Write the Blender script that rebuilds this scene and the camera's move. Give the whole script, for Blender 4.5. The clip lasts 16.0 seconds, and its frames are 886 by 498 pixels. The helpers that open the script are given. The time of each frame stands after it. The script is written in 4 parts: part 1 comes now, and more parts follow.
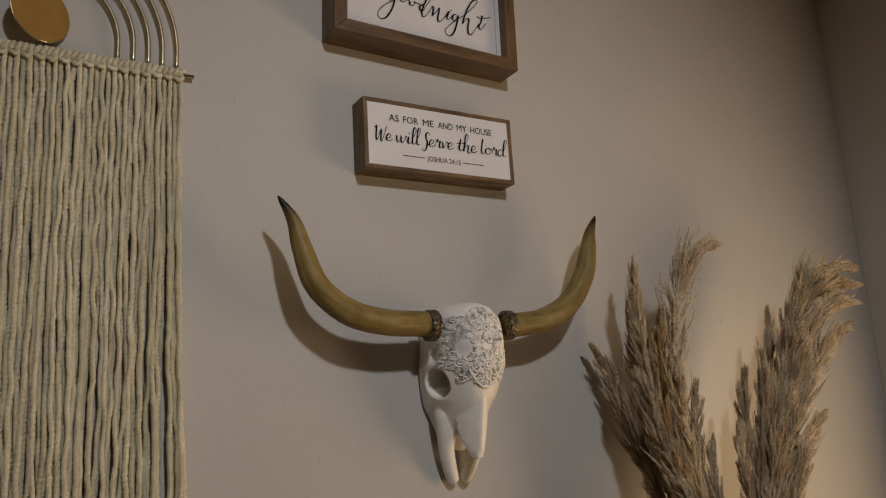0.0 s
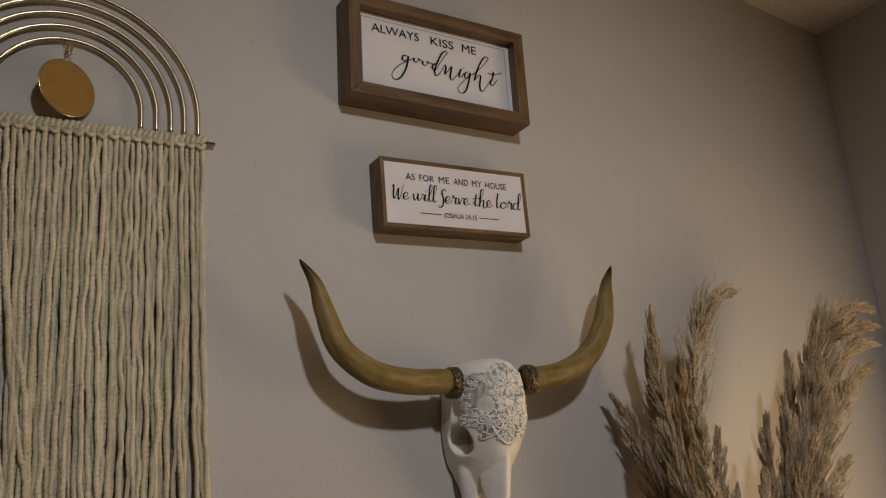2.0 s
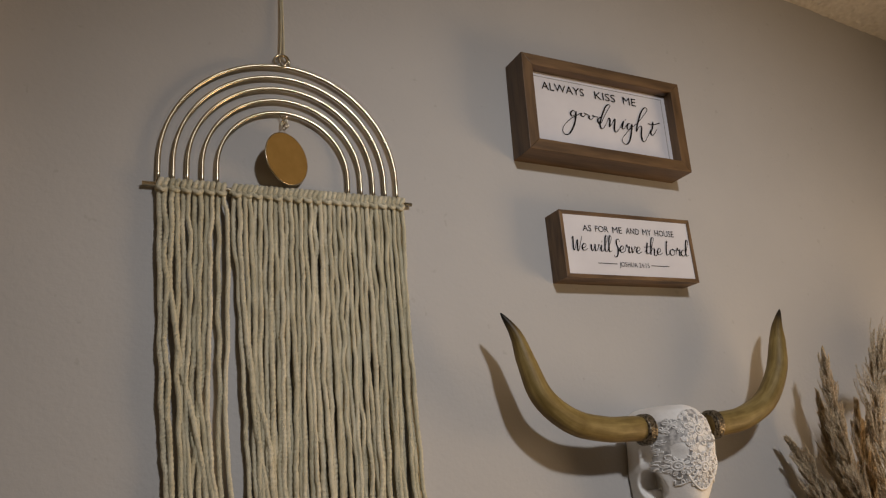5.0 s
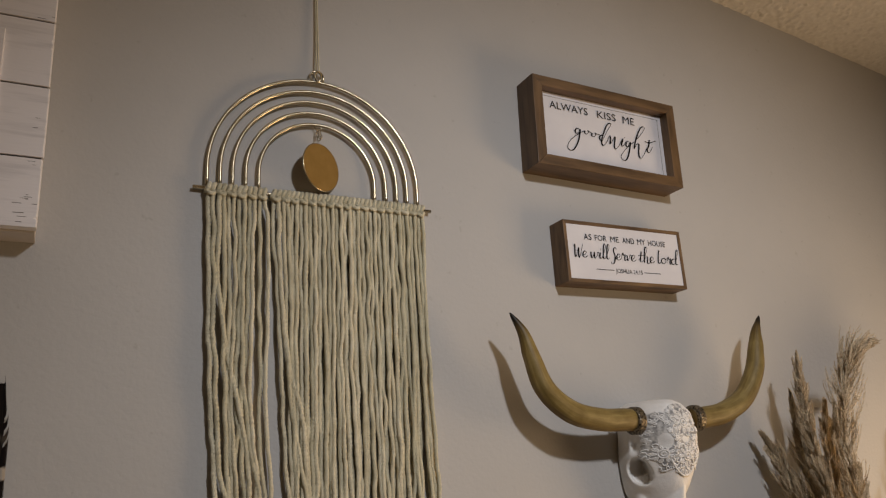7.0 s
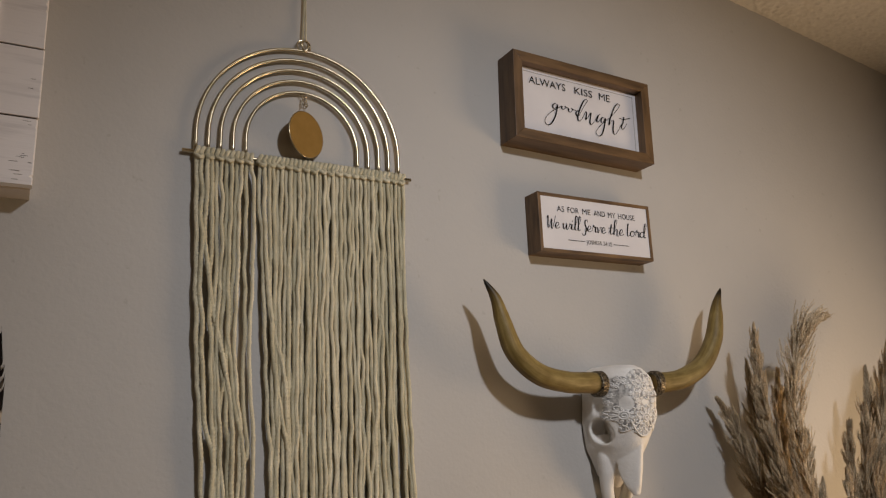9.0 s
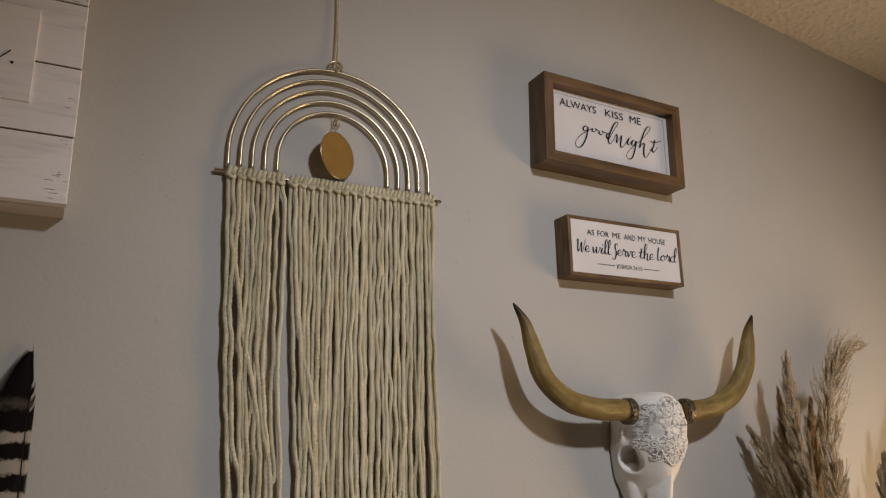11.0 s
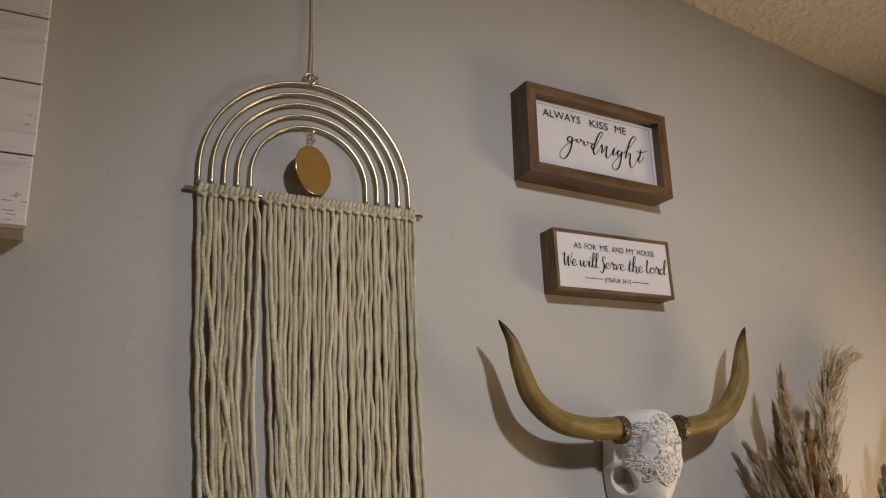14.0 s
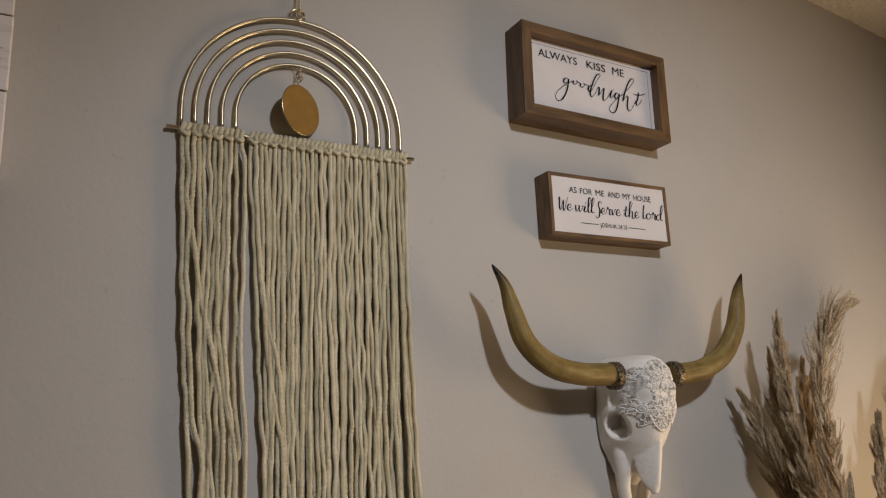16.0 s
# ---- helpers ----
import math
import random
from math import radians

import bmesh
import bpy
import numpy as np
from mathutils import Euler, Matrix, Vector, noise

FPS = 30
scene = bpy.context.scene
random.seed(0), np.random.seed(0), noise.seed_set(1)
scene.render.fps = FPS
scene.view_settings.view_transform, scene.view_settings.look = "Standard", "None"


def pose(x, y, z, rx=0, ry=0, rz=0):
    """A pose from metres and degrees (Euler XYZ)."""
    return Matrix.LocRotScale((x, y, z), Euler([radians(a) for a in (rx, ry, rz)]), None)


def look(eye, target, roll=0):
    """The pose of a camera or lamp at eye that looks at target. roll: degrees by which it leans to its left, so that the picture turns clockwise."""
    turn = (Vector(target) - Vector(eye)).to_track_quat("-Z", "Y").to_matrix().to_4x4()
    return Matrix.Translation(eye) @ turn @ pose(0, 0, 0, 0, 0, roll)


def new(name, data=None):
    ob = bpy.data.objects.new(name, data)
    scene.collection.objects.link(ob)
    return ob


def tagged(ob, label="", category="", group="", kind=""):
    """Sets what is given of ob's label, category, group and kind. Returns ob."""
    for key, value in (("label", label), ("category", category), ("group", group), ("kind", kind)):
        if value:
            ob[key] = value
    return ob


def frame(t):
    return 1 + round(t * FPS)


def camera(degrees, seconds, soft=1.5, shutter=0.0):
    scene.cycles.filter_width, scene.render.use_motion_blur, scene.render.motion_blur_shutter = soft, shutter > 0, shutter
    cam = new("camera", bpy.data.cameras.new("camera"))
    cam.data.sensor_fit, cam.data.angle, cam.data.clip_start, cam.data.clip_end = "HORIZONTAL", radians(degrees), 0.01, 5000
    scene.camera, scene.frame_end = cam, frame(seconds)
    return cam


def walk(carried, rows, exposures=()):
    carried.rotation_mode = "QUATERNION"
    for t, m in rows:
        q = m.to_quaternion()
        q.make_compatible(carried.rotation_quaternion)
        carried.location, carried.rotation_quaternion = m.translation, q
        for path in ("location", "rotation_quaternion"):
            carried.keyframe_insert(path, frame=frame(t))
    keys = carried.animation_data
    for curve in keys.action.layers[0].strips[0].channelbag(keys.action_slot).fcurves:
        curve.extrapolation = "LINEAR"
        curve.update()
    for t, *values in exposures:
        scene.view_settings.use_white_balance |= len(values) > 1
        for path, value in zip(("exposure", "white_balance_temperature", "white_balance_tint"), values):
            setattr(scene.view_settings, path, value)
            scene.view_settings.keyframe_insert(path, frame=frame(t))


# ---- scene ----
cam = camera(60.0, 16.0, soft=1.2)
PATH = [
    (0, (0.043, -0.196, 1.388), (1.037, 1.488, 1.808), -3.4),
    (0.5, (0.038, -0.195, 1.392), (1.036, 1.477, 1.851), -3.9),
    (1, (0.042, -0.193, 1.393), (1.033, 1.477, 1.874), -4.2),
    (1.5, (0.035, -0.191, 1.41), (1.022, 1.482, 1.887), -4.5),
    (2, (0.018, -0.208, 1.426), (0.99, 1.466, 1.929), -4.7),
    (2.5, (0.006, -0.222, 1.434), (0.963, 1.45, 1.971), -5.0),
    (3, (-0.021, -0.223, 1.447), (0.889, 1.469, 2.001), -5.0),
    (3.5, (-0.041, -0.214, 1.456), (0.798, 1.507, 2.034), -4.8),
    (4, (-0.092, -0.195, 1.472), (0.719, 1.537, 2.055), -5.1),
    (4.5, (-0.155, -0.168, 1.473), (0.672, 1.558, 2.053), -5.1),
    (7, (-0.315, -0.262, 1.457), (0.563, 1.446, 2.015), -3.4),
    (7.5, (-0.335, -0.314, 1.459), (0.574, 1.393, 1.971), -3.2),
    (8, (-0.346, -0.318, 1.448), (0.579, 1.391, 1.923), -2.5),
    (8.5, (-0.339, -0.32, 1.442), (0.596, 1.385, 1.911), -2.3),
    (11, (-0.357, -0.301, 1.459), (0.531, 1.416, 1.969), -1.0),
    (11.5, (-0.351, -0.311, 1.468), (0.522, 1.41, 1.994), -1.4),
    (12, (-0.335, -0.314, 1.465), (0.543, 1.4, 2.007), -1.6),
    (12.5, (-0.335, -0.294, 1.465), (0.563, 1.414, 1.992), -1.7),
    (13, (-0.33, -0.29, 1.463), (0.566, 1.418, 1.995), -1.8),
    (13.5, (-0.32, -0.282, 1.464), (0.572, 1.43, 1.989), -2.0),
    (14, (-0.323, -0.264, 1.47), (0.586, 1.43, 2.022), -2.3),
    (14.5, (-0.323, -0.247, 1.475), (0.595, 1.436, 2.045), -2.5),
    (15, (-0.305, -0.249, 1.473), (0.603, 1.447, 2.02), -2.4),
    (15.5, (-0.3, -0.248, 1.467), (0.613, 1.456, 1.977), -2.4),
    (16, (-0.302, -0.233, 1.456), (0.628, 1.481, 1.898), -2.4),
]
EXPOSURES = [(0, -0.26, 6920, 10), (2.5, -0.34, 6920, 10), (3.4, -0.28, 6900, 10), (4.0, 0.0, 6700, 10), (4.5, 0.06, 6650, 10), (7, 0.16, 6650, 10), (16, 0.17, 6650, 10)]
walk(cam, [(t, look(eye, target, roll)) for t, eye, target, roll in PATH], EXPOSURES)

# ---- light ----
WALL_Y, SIDE_X = 0.96, 1.99                 # faces of the long wall and of the side wall


def ceiling_z(x):
    """The ceiling falls gently towards the side wall."""
    return 2.487 + 0.131 * (SIDE_X - x)


world = bpy.data.worlds.new("world")
scene.world = world
world.use_nodes = True
world.node_tree.nodes["Background"].inputs["Color"].default_value = (1.0, 0.9, 0.8, 1)
world.node_tree.nodes["Background"].inputs["Strength"].default_value = 0.02

ceiling_lamp = new("ceiling_spot_light", bpy.data.lights.new("ceiling_spot_light", "SPOT"))
ceiling_lamp.data.energy, ceiling_lamp.data.color, ceiling_lamp.data.shadow_soft_size = 84, (0.975, 0.98, 1.025), 0.06
ceiling_lamp.data.spot_size, ceiling_lamp.data.spot_blend = radians(90), 1.0
ceiling_lamp.matrix_world = look((0.35, -1.05, 2.52), (0.71, 0.96, 1.00))

# Warm area lamp added low on the right; its source is out of view.
warm_light = new("unseen_warm_light", bpy.data.lights.new("unseen_warm_light", "AREA"))
warm_light.data.energy, warm_light.data.color = 19, (1.0, 0.69, 0.40)
warm_light.data.shape, warm_light.data.size, warm_light.data.size_y = "RECTANGLE", 0.7, 1.0
warm_light.matrix_world = look((2.02, 0.08, 1.05), (0.0, 0.08, 1.05))


# ---- materials ----
def material(name, base, rough=0.6, metal=0.0):
    m = bpy.data.materials.new(name)
    m.use_nodes = True
    nt = m.node_tree
    b = nt.nodes["Principled BSDF"]
    b.inputs["Base Color"].default_value = (*base, 1)
    b.inputs["Roughness"].default_value = rough
    b.inputs["Metallic"].default_value = metal
    return m, nt, b


def node(nt, kind, **values):
    n = nt.nodes.new(kind)
    for key, value in values.items():
        n.inputs[key].default_value = value
    return n


def coords(nt, scale=(1, 1, 1)):
    tc = nt.nodes.new("ShaderNodeTexCoord")
    mp = node(nt, "ShaderNodeMapping", Scale=scale)
    nt.links.new(tc.outputs["Object"], mp.inputs["Vector"])
    return mp.outputs["Vector"]


def noise_tex(nt, vec, scale, detail=4.0, rough=0.55, distortion=0.0):
    n = node(nt, "ShaderNodeTexNoise", Scale=scale, Detail=detail, Roughness=rough, Distortion=distortion)
    nt.links.new(vec, n.inputs["Vector"])
    return n.outputs["Fac"]


def ramp(nt, fac, stops):
    r = nt.nodes.new("ShaderNodeValToRGB")
    while len(r.color_ramp.elements) < len(stops):
        r.color_ramp.elements.new(0.5)
    for e, (at, col) in zip(r.color_ramp.elements, stops):
        e.position, e.color = at, (*col, 1)
    nt.links.new(fac, r.inputs["Fac"])
    return r.outputs["Color"]


def mixed(nt, fac, a, b, mode="MIX"):
    m = nt.nodes.new("ShaderNodeMix")
    m.data_type, m.blend_type = "RGBA", mode
    if isinstance(fac, float):
        m.inputs[0].default_value = fac
    else:
        nt.links.new(fac, m.inputs[0])
    nt.links.new(a, m.inputs[6])
    nt.links.new(b, m.inputs[7])
    return m.outputs[2]


def bumped(nt, b, height, strength=0.3, distance=0.001):
    n = node(nt, "ShaderNodeBump", Strength=strength, Distance=distance)
    nt.links.new(height, n.inputs["Height"])
    nt.links.new(n.outputs["Normal"], b.inputs["Normal"])


def two_tone(name, dark, light, scale, stretch=(1, 1, 1), rough=0.6, metal=0.0, bump=0.2, bump_scale=300, bump_distance=0.0006, lo=0.3, hi=0.7, spec=0.5):
    m, nt, b = material(name, light, rough, metal)
    v = coords(nt, stretch)
    col = ramp(nt, noise_tex(nt, v, scale, 6), [(lo, dark), (hi, light)])
    nt.links.new(col, b.inputs["Base Color"])
    b.inputs["Specular IOR Level"].default_value = spec
    bumped(nt, b, noise_tex(nt, v, bump_scale, 3), bump, bump_distance)
    return m


def wall_paint(name, base):
    m, nt, b = material(name, base, 0.62)
    v = coords(nt)
    soft = ramp(nt, noise_tex(nt, v, 3.0, 5), [(0.3, tuple(c * 0.95 for c in base)), (0.7, tuple(c * 1.03 for c in base))])
    fleck = ramp(nt, noise_tex(nt, v, 55, 2), [(0.70, (1, 1, 1)), (0.76, (0.90, 0.89, 0.88))])
    nt.links.new(mixed(nt, 1.0, soft, fleck, "MULTIPLY"), b.inputs["Base Color"])
    b.inputs["Specular IOR Level"].default_value = 0.3
    peel = nt.nodes.new("ShaderNodeMath")
    peel.operation = "ADD"
    nt.links.new(noise_tex(nt, v, 120, 3), peel.inputs[0])
    nt.links.new(noise_tex(nt, v, 45, 4, 0.65), peel.inputs[1])
    bumped(nt, b, peel.outputs[0], 0.22, 0.0022)
    return m


def plume_material():
    m, nt, b = material("dried_pampas", (0.4, 0.32, 0.22), 0.85)
    g = nt.nodes.new("ShaderNodeNewGeometry")
    each = ramp(nt, g.outputs["Random Per Island"], [(0.0, (0.66, 0.62, 0.56)), (0.5, (0.92, 0.92, 0.90)), (1.0, (1.18, 1.16, 1.12))])
    clump = ramp(nt, noise_tex(nt, coords(nt), 18, 3), [(0.34, (0.44, 0.35, 0.24)), (0.5, (0.63, 0.535, 0.395)), (0.68, (0.80, 0.71, 0.565))])
    col = mixed(nt, 1.0, clump, each, "MULTIPLY")
    nt.links.new(col, b.inputs["Base Color"])
    b.inputs["Specular IOR Level"].default_value = 0.25
    t = node(nt, "ShaderNodeBsdfTranslucent")
    nt.links.new(col, t.inputs["Color"])
    mix = node(nt, "ShaderNodeMixShader", Fac=0.18)
    nt.links.new(b.outputs[0], mix.inputs[1])
    nt.links.new(t.outputs[0], mix.inputs[2])
    nt.links.new(mix.outputs[0], nt.nodes["Material Output"].inputs["Surface"])
    return m


def horn_material():
    """Streaks that run along the horn, a mottled stain and a black tip."""
    m, nt, b = material("polished_horn", (0.3, 0.22, 0.08), 0.52)
    uv = nt.nodes.new("ShaderNodeUVMap")
    mp = node(nt, "ShaderNodeMapping", Scale=(5.0, 7.0, 1.0))
    nt.links.new(uv.outputs["UV"], mp.inputs["Vector"])
    warp = noise_tex(nt, mp.outputs["Vector"], 1.0, 6, 0.62, 0.5)
    streak = ramp(nt, warp, [(0.28, (0.135, 0.094, 0.028)), (0.5, (0.235, 0.172, 0.058)), (0.74, (0.34, 0.262, 0.105))])
    blotch = ramp(nt, noise_tex(nt, coords(nt), 30, 4), [(0.35, (0.74, 0.70, 0.62)), (0.65, (1.0, 1.0, 1.0))])
    sep = nt.nodes.new("ShaderNodeSeparateXYZ")
    nt.links.new(uv.outputs["UV"], sep.inputs[0])
    tip = ramp(nt, sep.outputs["X"], [(0.0, (0.55, 0.47, 0.36)), (0.10, (0.92, 0.88, 0.80)), (0.2, (1, 1, 1)), (0.80, (1, 0.98, 0.95)), (0.895, (0.42, 0.37, 0.34)), (0.945, (0.07, 0.06, 0.06)), (1.0, (0.03, 0.027, 0.03))])
    nt.links.new(mixed(nt, 1.0, mixed(nt, 1.0, streak, blotch, "MULTIPLY"), tip, "MULTIPLY"), b.inputs["Base Color"])
    b.inputs["Specular IOR Level"].default_value = 0.35
    bumped(nt, b, warp, 0.15, 0.001)
    return m


def feather_material():
    m, nt, b = material("barred_feather", (0.02, 0.015, 0.012), 0.8)
    b.inputs["Specular IOR Level"].default_value = 0.08
    geo = nt.nodes.new("ShaderNodeNewGeometry")
    sep = nt.nodes.new("ShaderNodeSeparateXYZ")
    nt.links.new(geo.outputs["Position"], sep.inputs[0])
    wob = noise_tex(nt, coords(nt, (1, 1, 1)), 90, 3)
    add = nt.nodes.new("ShaderNodeMath")
    add.operation = "MULTIPLY_ADD"
    add.inputs[1].default_value = 0.022
    nt.links.new(wob, add.inputs[0])
    nt.links.new(sep.outputs["Z"], add.inputs[2])
    rng = node(nt, "ShaderNodeMapRange")
    rng.inputs["From Min"].default_value, rng.inputs["From Max"].default_value = 1.30, 1.62
    nt.links.new(add.outputs[0], rng.inputs["Value"])
    black, white = (0.011, 0.008, 0.008), (0.41, 0.365, 0.31)
    stops = [(0.0, black)]
    for z0, z1 in ((1.345, 1.365), (1.402, 1.422), (1.447, 1.466), (1.489, 1.505)):
        a, c = (z0 - 1.30) / 0.32, (z1 - 1.30) / 0.32
        stops += [(a, black), (a + 0.012, white), (c, white), (c + 0.014, black)]
    stops += [(0.735, black), (0.765, (0.085, 0.07, 0.055)), (0.80, black)]
    nt.links.new(ramp(nt, rng.outputs[0], stops), b.inputs["Base Color"])
    return m


def collar_material():
    m, nt, b = material("antique_bronze", (0.12, 0.08, 0.045), 0.42, 0.75)
    v = coords(nt)
    nt.links.new(ramp(nt, noise_tex(nt, v, 260, 3), [(0.38, (0.028, 0.023, 0.017)), (0.62, (0.22, 0.185, 0.13))]), b.inputs["Base Color"])
    return m


def bone_material():
    m, nt, b = material("white_painted_resin", (0.74, 0.72, 0.69), 0.56)
    v = coords(nt)
    col = ramp(nt, noise_tex(nt, v, 24, 5), [(0.3, (0.70, 0.685, 0.655)), (0.65, (0.81, 0.80, 0.78))])
    nt.links.new(col, b.inputs["Base Color"])
    bumped(nt, b, noise_tex(nt, v, 95, 5), 0.5, 0.0020)
    return m


def cotton_material():
    m, nt, b = material("natural_cotton_cord", (0.6, 0.55, 0.42), 0.95)
    v = coords(nt)
    tone = ramp(nt, noise_tex(nt, v, 38, 5), [(0.3, (0.62, 0.565, 0.40)), (0.7, (0.81, 0.76, 0.585))])
    info = nt.nodes.new("ShaderNodeObjectInfo")
    each = ramp(nt, info.outputs["Random"], [(0.0, (0.84, 0.84, 0.80)), (1.0, (1.04, 1.03, 1.02))])
    nt.links.new(mixed(nt, 1.0, tone, each, "MULTIPLY"), b.inputs["Base Color"])
    b.inputs["Specular IOR Level"].default_value = 0.1
    b.inputs["Sheen Weight"].default_value = 0.15
    bumped(nt, b, noise_tex(nt, coords(nt, (1, 1, 0.6)), 480, 5, 0.7), 1.0, 0.0028)
    return m


PAINT = wall_paint("greige_wall_paint", (0.460, 0.451, 0.436))
CEILING = two_tone("popcorn_ceiling_paint", (0.62, 0.585, 0.53), (0.72, 0.685, 0.63), 90, rough=0.95, bump=0.25, bump_scale=300, bump_distance=0.002)
FLOOR = two_tone("carpet", (0.20, 0.16, 0.12), (0.32, 0.27, 0.21), 60, rough=0.95, bump=0.5, bump_scale=400)
WOOD = two_tone("walnut_stained_wood", (0.058, 0.031, 0.012), (0.170, 0.098, 0.043), 1.0, (8, 60, 60), 0.5, bump=0.25, bump_scale=3)
WOOD_UP = two_tone("walnut_stained_wood_upright", (0.058, 0.031, 0.012), (0.170, 0.098, 0.043), 1.0, (60, 60, 8), 0.5, bump=0.25, bump_scale=3)
WOOD_LIGHT = two_tone("brown_stained_wood", (0.045, 0.023, 0.009), (0.22, 0.128, 0.056), 1.0, (10, 70, 70), 0.55, bump=0.25, bump_scale=3)
WOOD_LIGHT_UP = two_tone("brown_stained_wood_upright", (0.045, 0.023, 0.009), (0.22, 0.128, 0.056), 1.0, (70, 70, 10), 0.55, bump=0.25, bump_scale=3)
PANEL = two_tone("white_printed_board", (0.62, 0.61, 0.635), (0.69, 0.68, 0.70), 12, rough=0.5, bump=0.08, bump_scale=400)
INK = two_tone("black_ink", (0.008, 0.007, 0.007), (0.014, 0.013, 0.013), 80, rough=0.8, bump=0.0, spec=0.1)
GREY_INK = two_tone("grey_ink", (0.30, 0.29, 0.29), (0.38, 0.37, 0.37), 80, rough=0.6, bump=0.0)
BRASS = two_tone("brushed_brass", (0.44, 0.385, 0.265), (0.62, 0.555, 0.41), 60, rough=0.24, metal=1.0, bump=0.0, bump_scale=800)
DISC = two_tone("satin_gold_lacquer", (0.33, 0.20, 0.055), (0.41, 0.255, 0.077), 40, rough=0.38, metal=0.55, bump=0.05, bump_scale=500)
COTTON = cotton_material()
WHITEWASH = two_tone("whitewashed_plank", (0.64, 0.625, 0.645), (0.82, 0.80, 0.82), 1.0, (9, 40, 90), 0.7, bump=0.35, bump_scale=2.5, bump_distance=0.0012, lo=0.22, hi=0.5)
CANVAS_SIDE = two_tone("raw_edge", (0.54, 0.49, 0.45), (0.68, 0.63, 0.59), 14, rough=0.8)
CRACK = two_tone("dark_groove", (0.035, 0.028, 0.024), (0.07, 0.055, 0.045), 60, rough=0.9)
HORN, FEATHER, BRONZE, BONE, PLUME = horn_material(), feather_material(), collar_material(), bone_material(), plume_material()
LACE = two_tone("chalk_white_resin", (0.66, 0.65, 0.63), (0.80, 0.785, 0.765), 120, rough=0.6, bump=0.3, bump_scale=300)
LACE_GREY = two_tone("mottled_grey_resin", (0.24, 0.235, 0.23), (0.68, 0.665, 0.64), 85, rough=0.7, bump=0.3, bump_scale=300, lo=0.38, hi=0.66)
STEM = two_tone("dried_stem", (0.20, 0.14, 0.07), (0.36, 0.27, 0.15), 30, rough=0.8)
CLAY = two_tone("matte_ceramic", (0.45, 0.40, 0.34), (0.55, 0.50, 0.44), 12, rough=0.7)
QUILL = two_tone("quill", (0.012, 0.009, 0.008), (0.03, 0.024, 0.018), 60, rough=0.85, spec=0.1)


# ---- building helpers ----
def mesh_object(name, V, F, mat, smooth=True):
    me = bpy.data.meshes.new(name)
    me.from_pydata(V if isinstance(V, list) else np.asarray(V).tolist(), [], F if isinstance(F, list) else list(F))
    me.materials.append(mat)
    if smooth:
        me.shade_smooth()
    me.update()
    return new(name, me)


def thing(name, at, label, category, group="", kind=""):
    ob = new(name)
    ob.location, ob.empty_display_size = at, 0.05
    return tagged(ob, label, category, group, kind)


def under(ob, parent, label=""):
    """Hangs a mesh that is modelled in world metres under a thing or a part."""
    root = parent
    while root.parent:
        root = root.parent
    ob.parent = parent
    if parent is root:
        ob.matrix_parent_inverse = Matrix.Translation(-Vector(root.location))
    if label:
        ob["label"] = label
    return ob


def part(name, data, mat, parent, label="", smooth=True):
    return under(mesh_object(name, data[0], data[1], mat, smooth), parent, label)


def joined(pieces):
    V, F, n = [], [], 0
    for v, f in pieces:
        V.extend(v)
        F.extend([tuple(i + n for i in q) for q in f])
        n += len(v)
    return V, F


def box(x0, x1, y0, y1, z0, z1, bevel=0.0, segments=2):
    bm = bmesh.new()
    bmesh.ops.create_cube(bm, size=1.0, matrix=Matrix.Translation(((x0 + x1) / 2, (y0 + y1) / 2, (z0 + z1) / 2)) @ Matrix.Diagonal((x1 - x0, y1 - y0, z1 - z0, 1)))
    if bevel:
        bmesh.ops.bevel(bm, geom=bm.edges[:], offset=bevel, segments=segments, affect="EDGES", profile=0.5)
    bm.verts.index_update()
    out = [v.co[:] for v in bm.verts], [[v.index for v in f.verts] for f in bm.faces]
    bm.free()
    return out


def smooth_line(points, n):
    """A Catmull-Rom curve of n points through the given ones."""
    P = np.array(points, float)
    P = np.vstack([2 * P[0] - P[1], P, 2 * P[-1] - P[-2]])
    out = []
    for u in np.linspace(0, len(P) - 3 - 1e-9, n):
        i = int(u)
        t = u - i
        a, b, c, d = P[i:i + 4]
        out.append(0.5 * (2 * b + (c - a) * t + (2 * a - 5 * b + 4 * c - d) * t * t + (3 * b - a - 3 * c + d) * t ** 3))
    return np.array(out)


def frames_along(P):
    T = np.gradient(P, axis=0)
    T /= np.linalg.norm(T, axis=1)[:, None] + 1e-12
    ref = np.array([0.0, 1.0, 0.0]) if abs(T[0][1]) < 0.9 else np.array([1.0, 0.0, 0.0])
    N = np.zeros_like(P)
    n = ref
    for i in range(len(P)):
        n = n - T[i] * n.dot(T[i])
        n = n / (np.linalg.norm(n) + 1e-12)
        N[i] = n
    return T, N, np.cross(T, N)


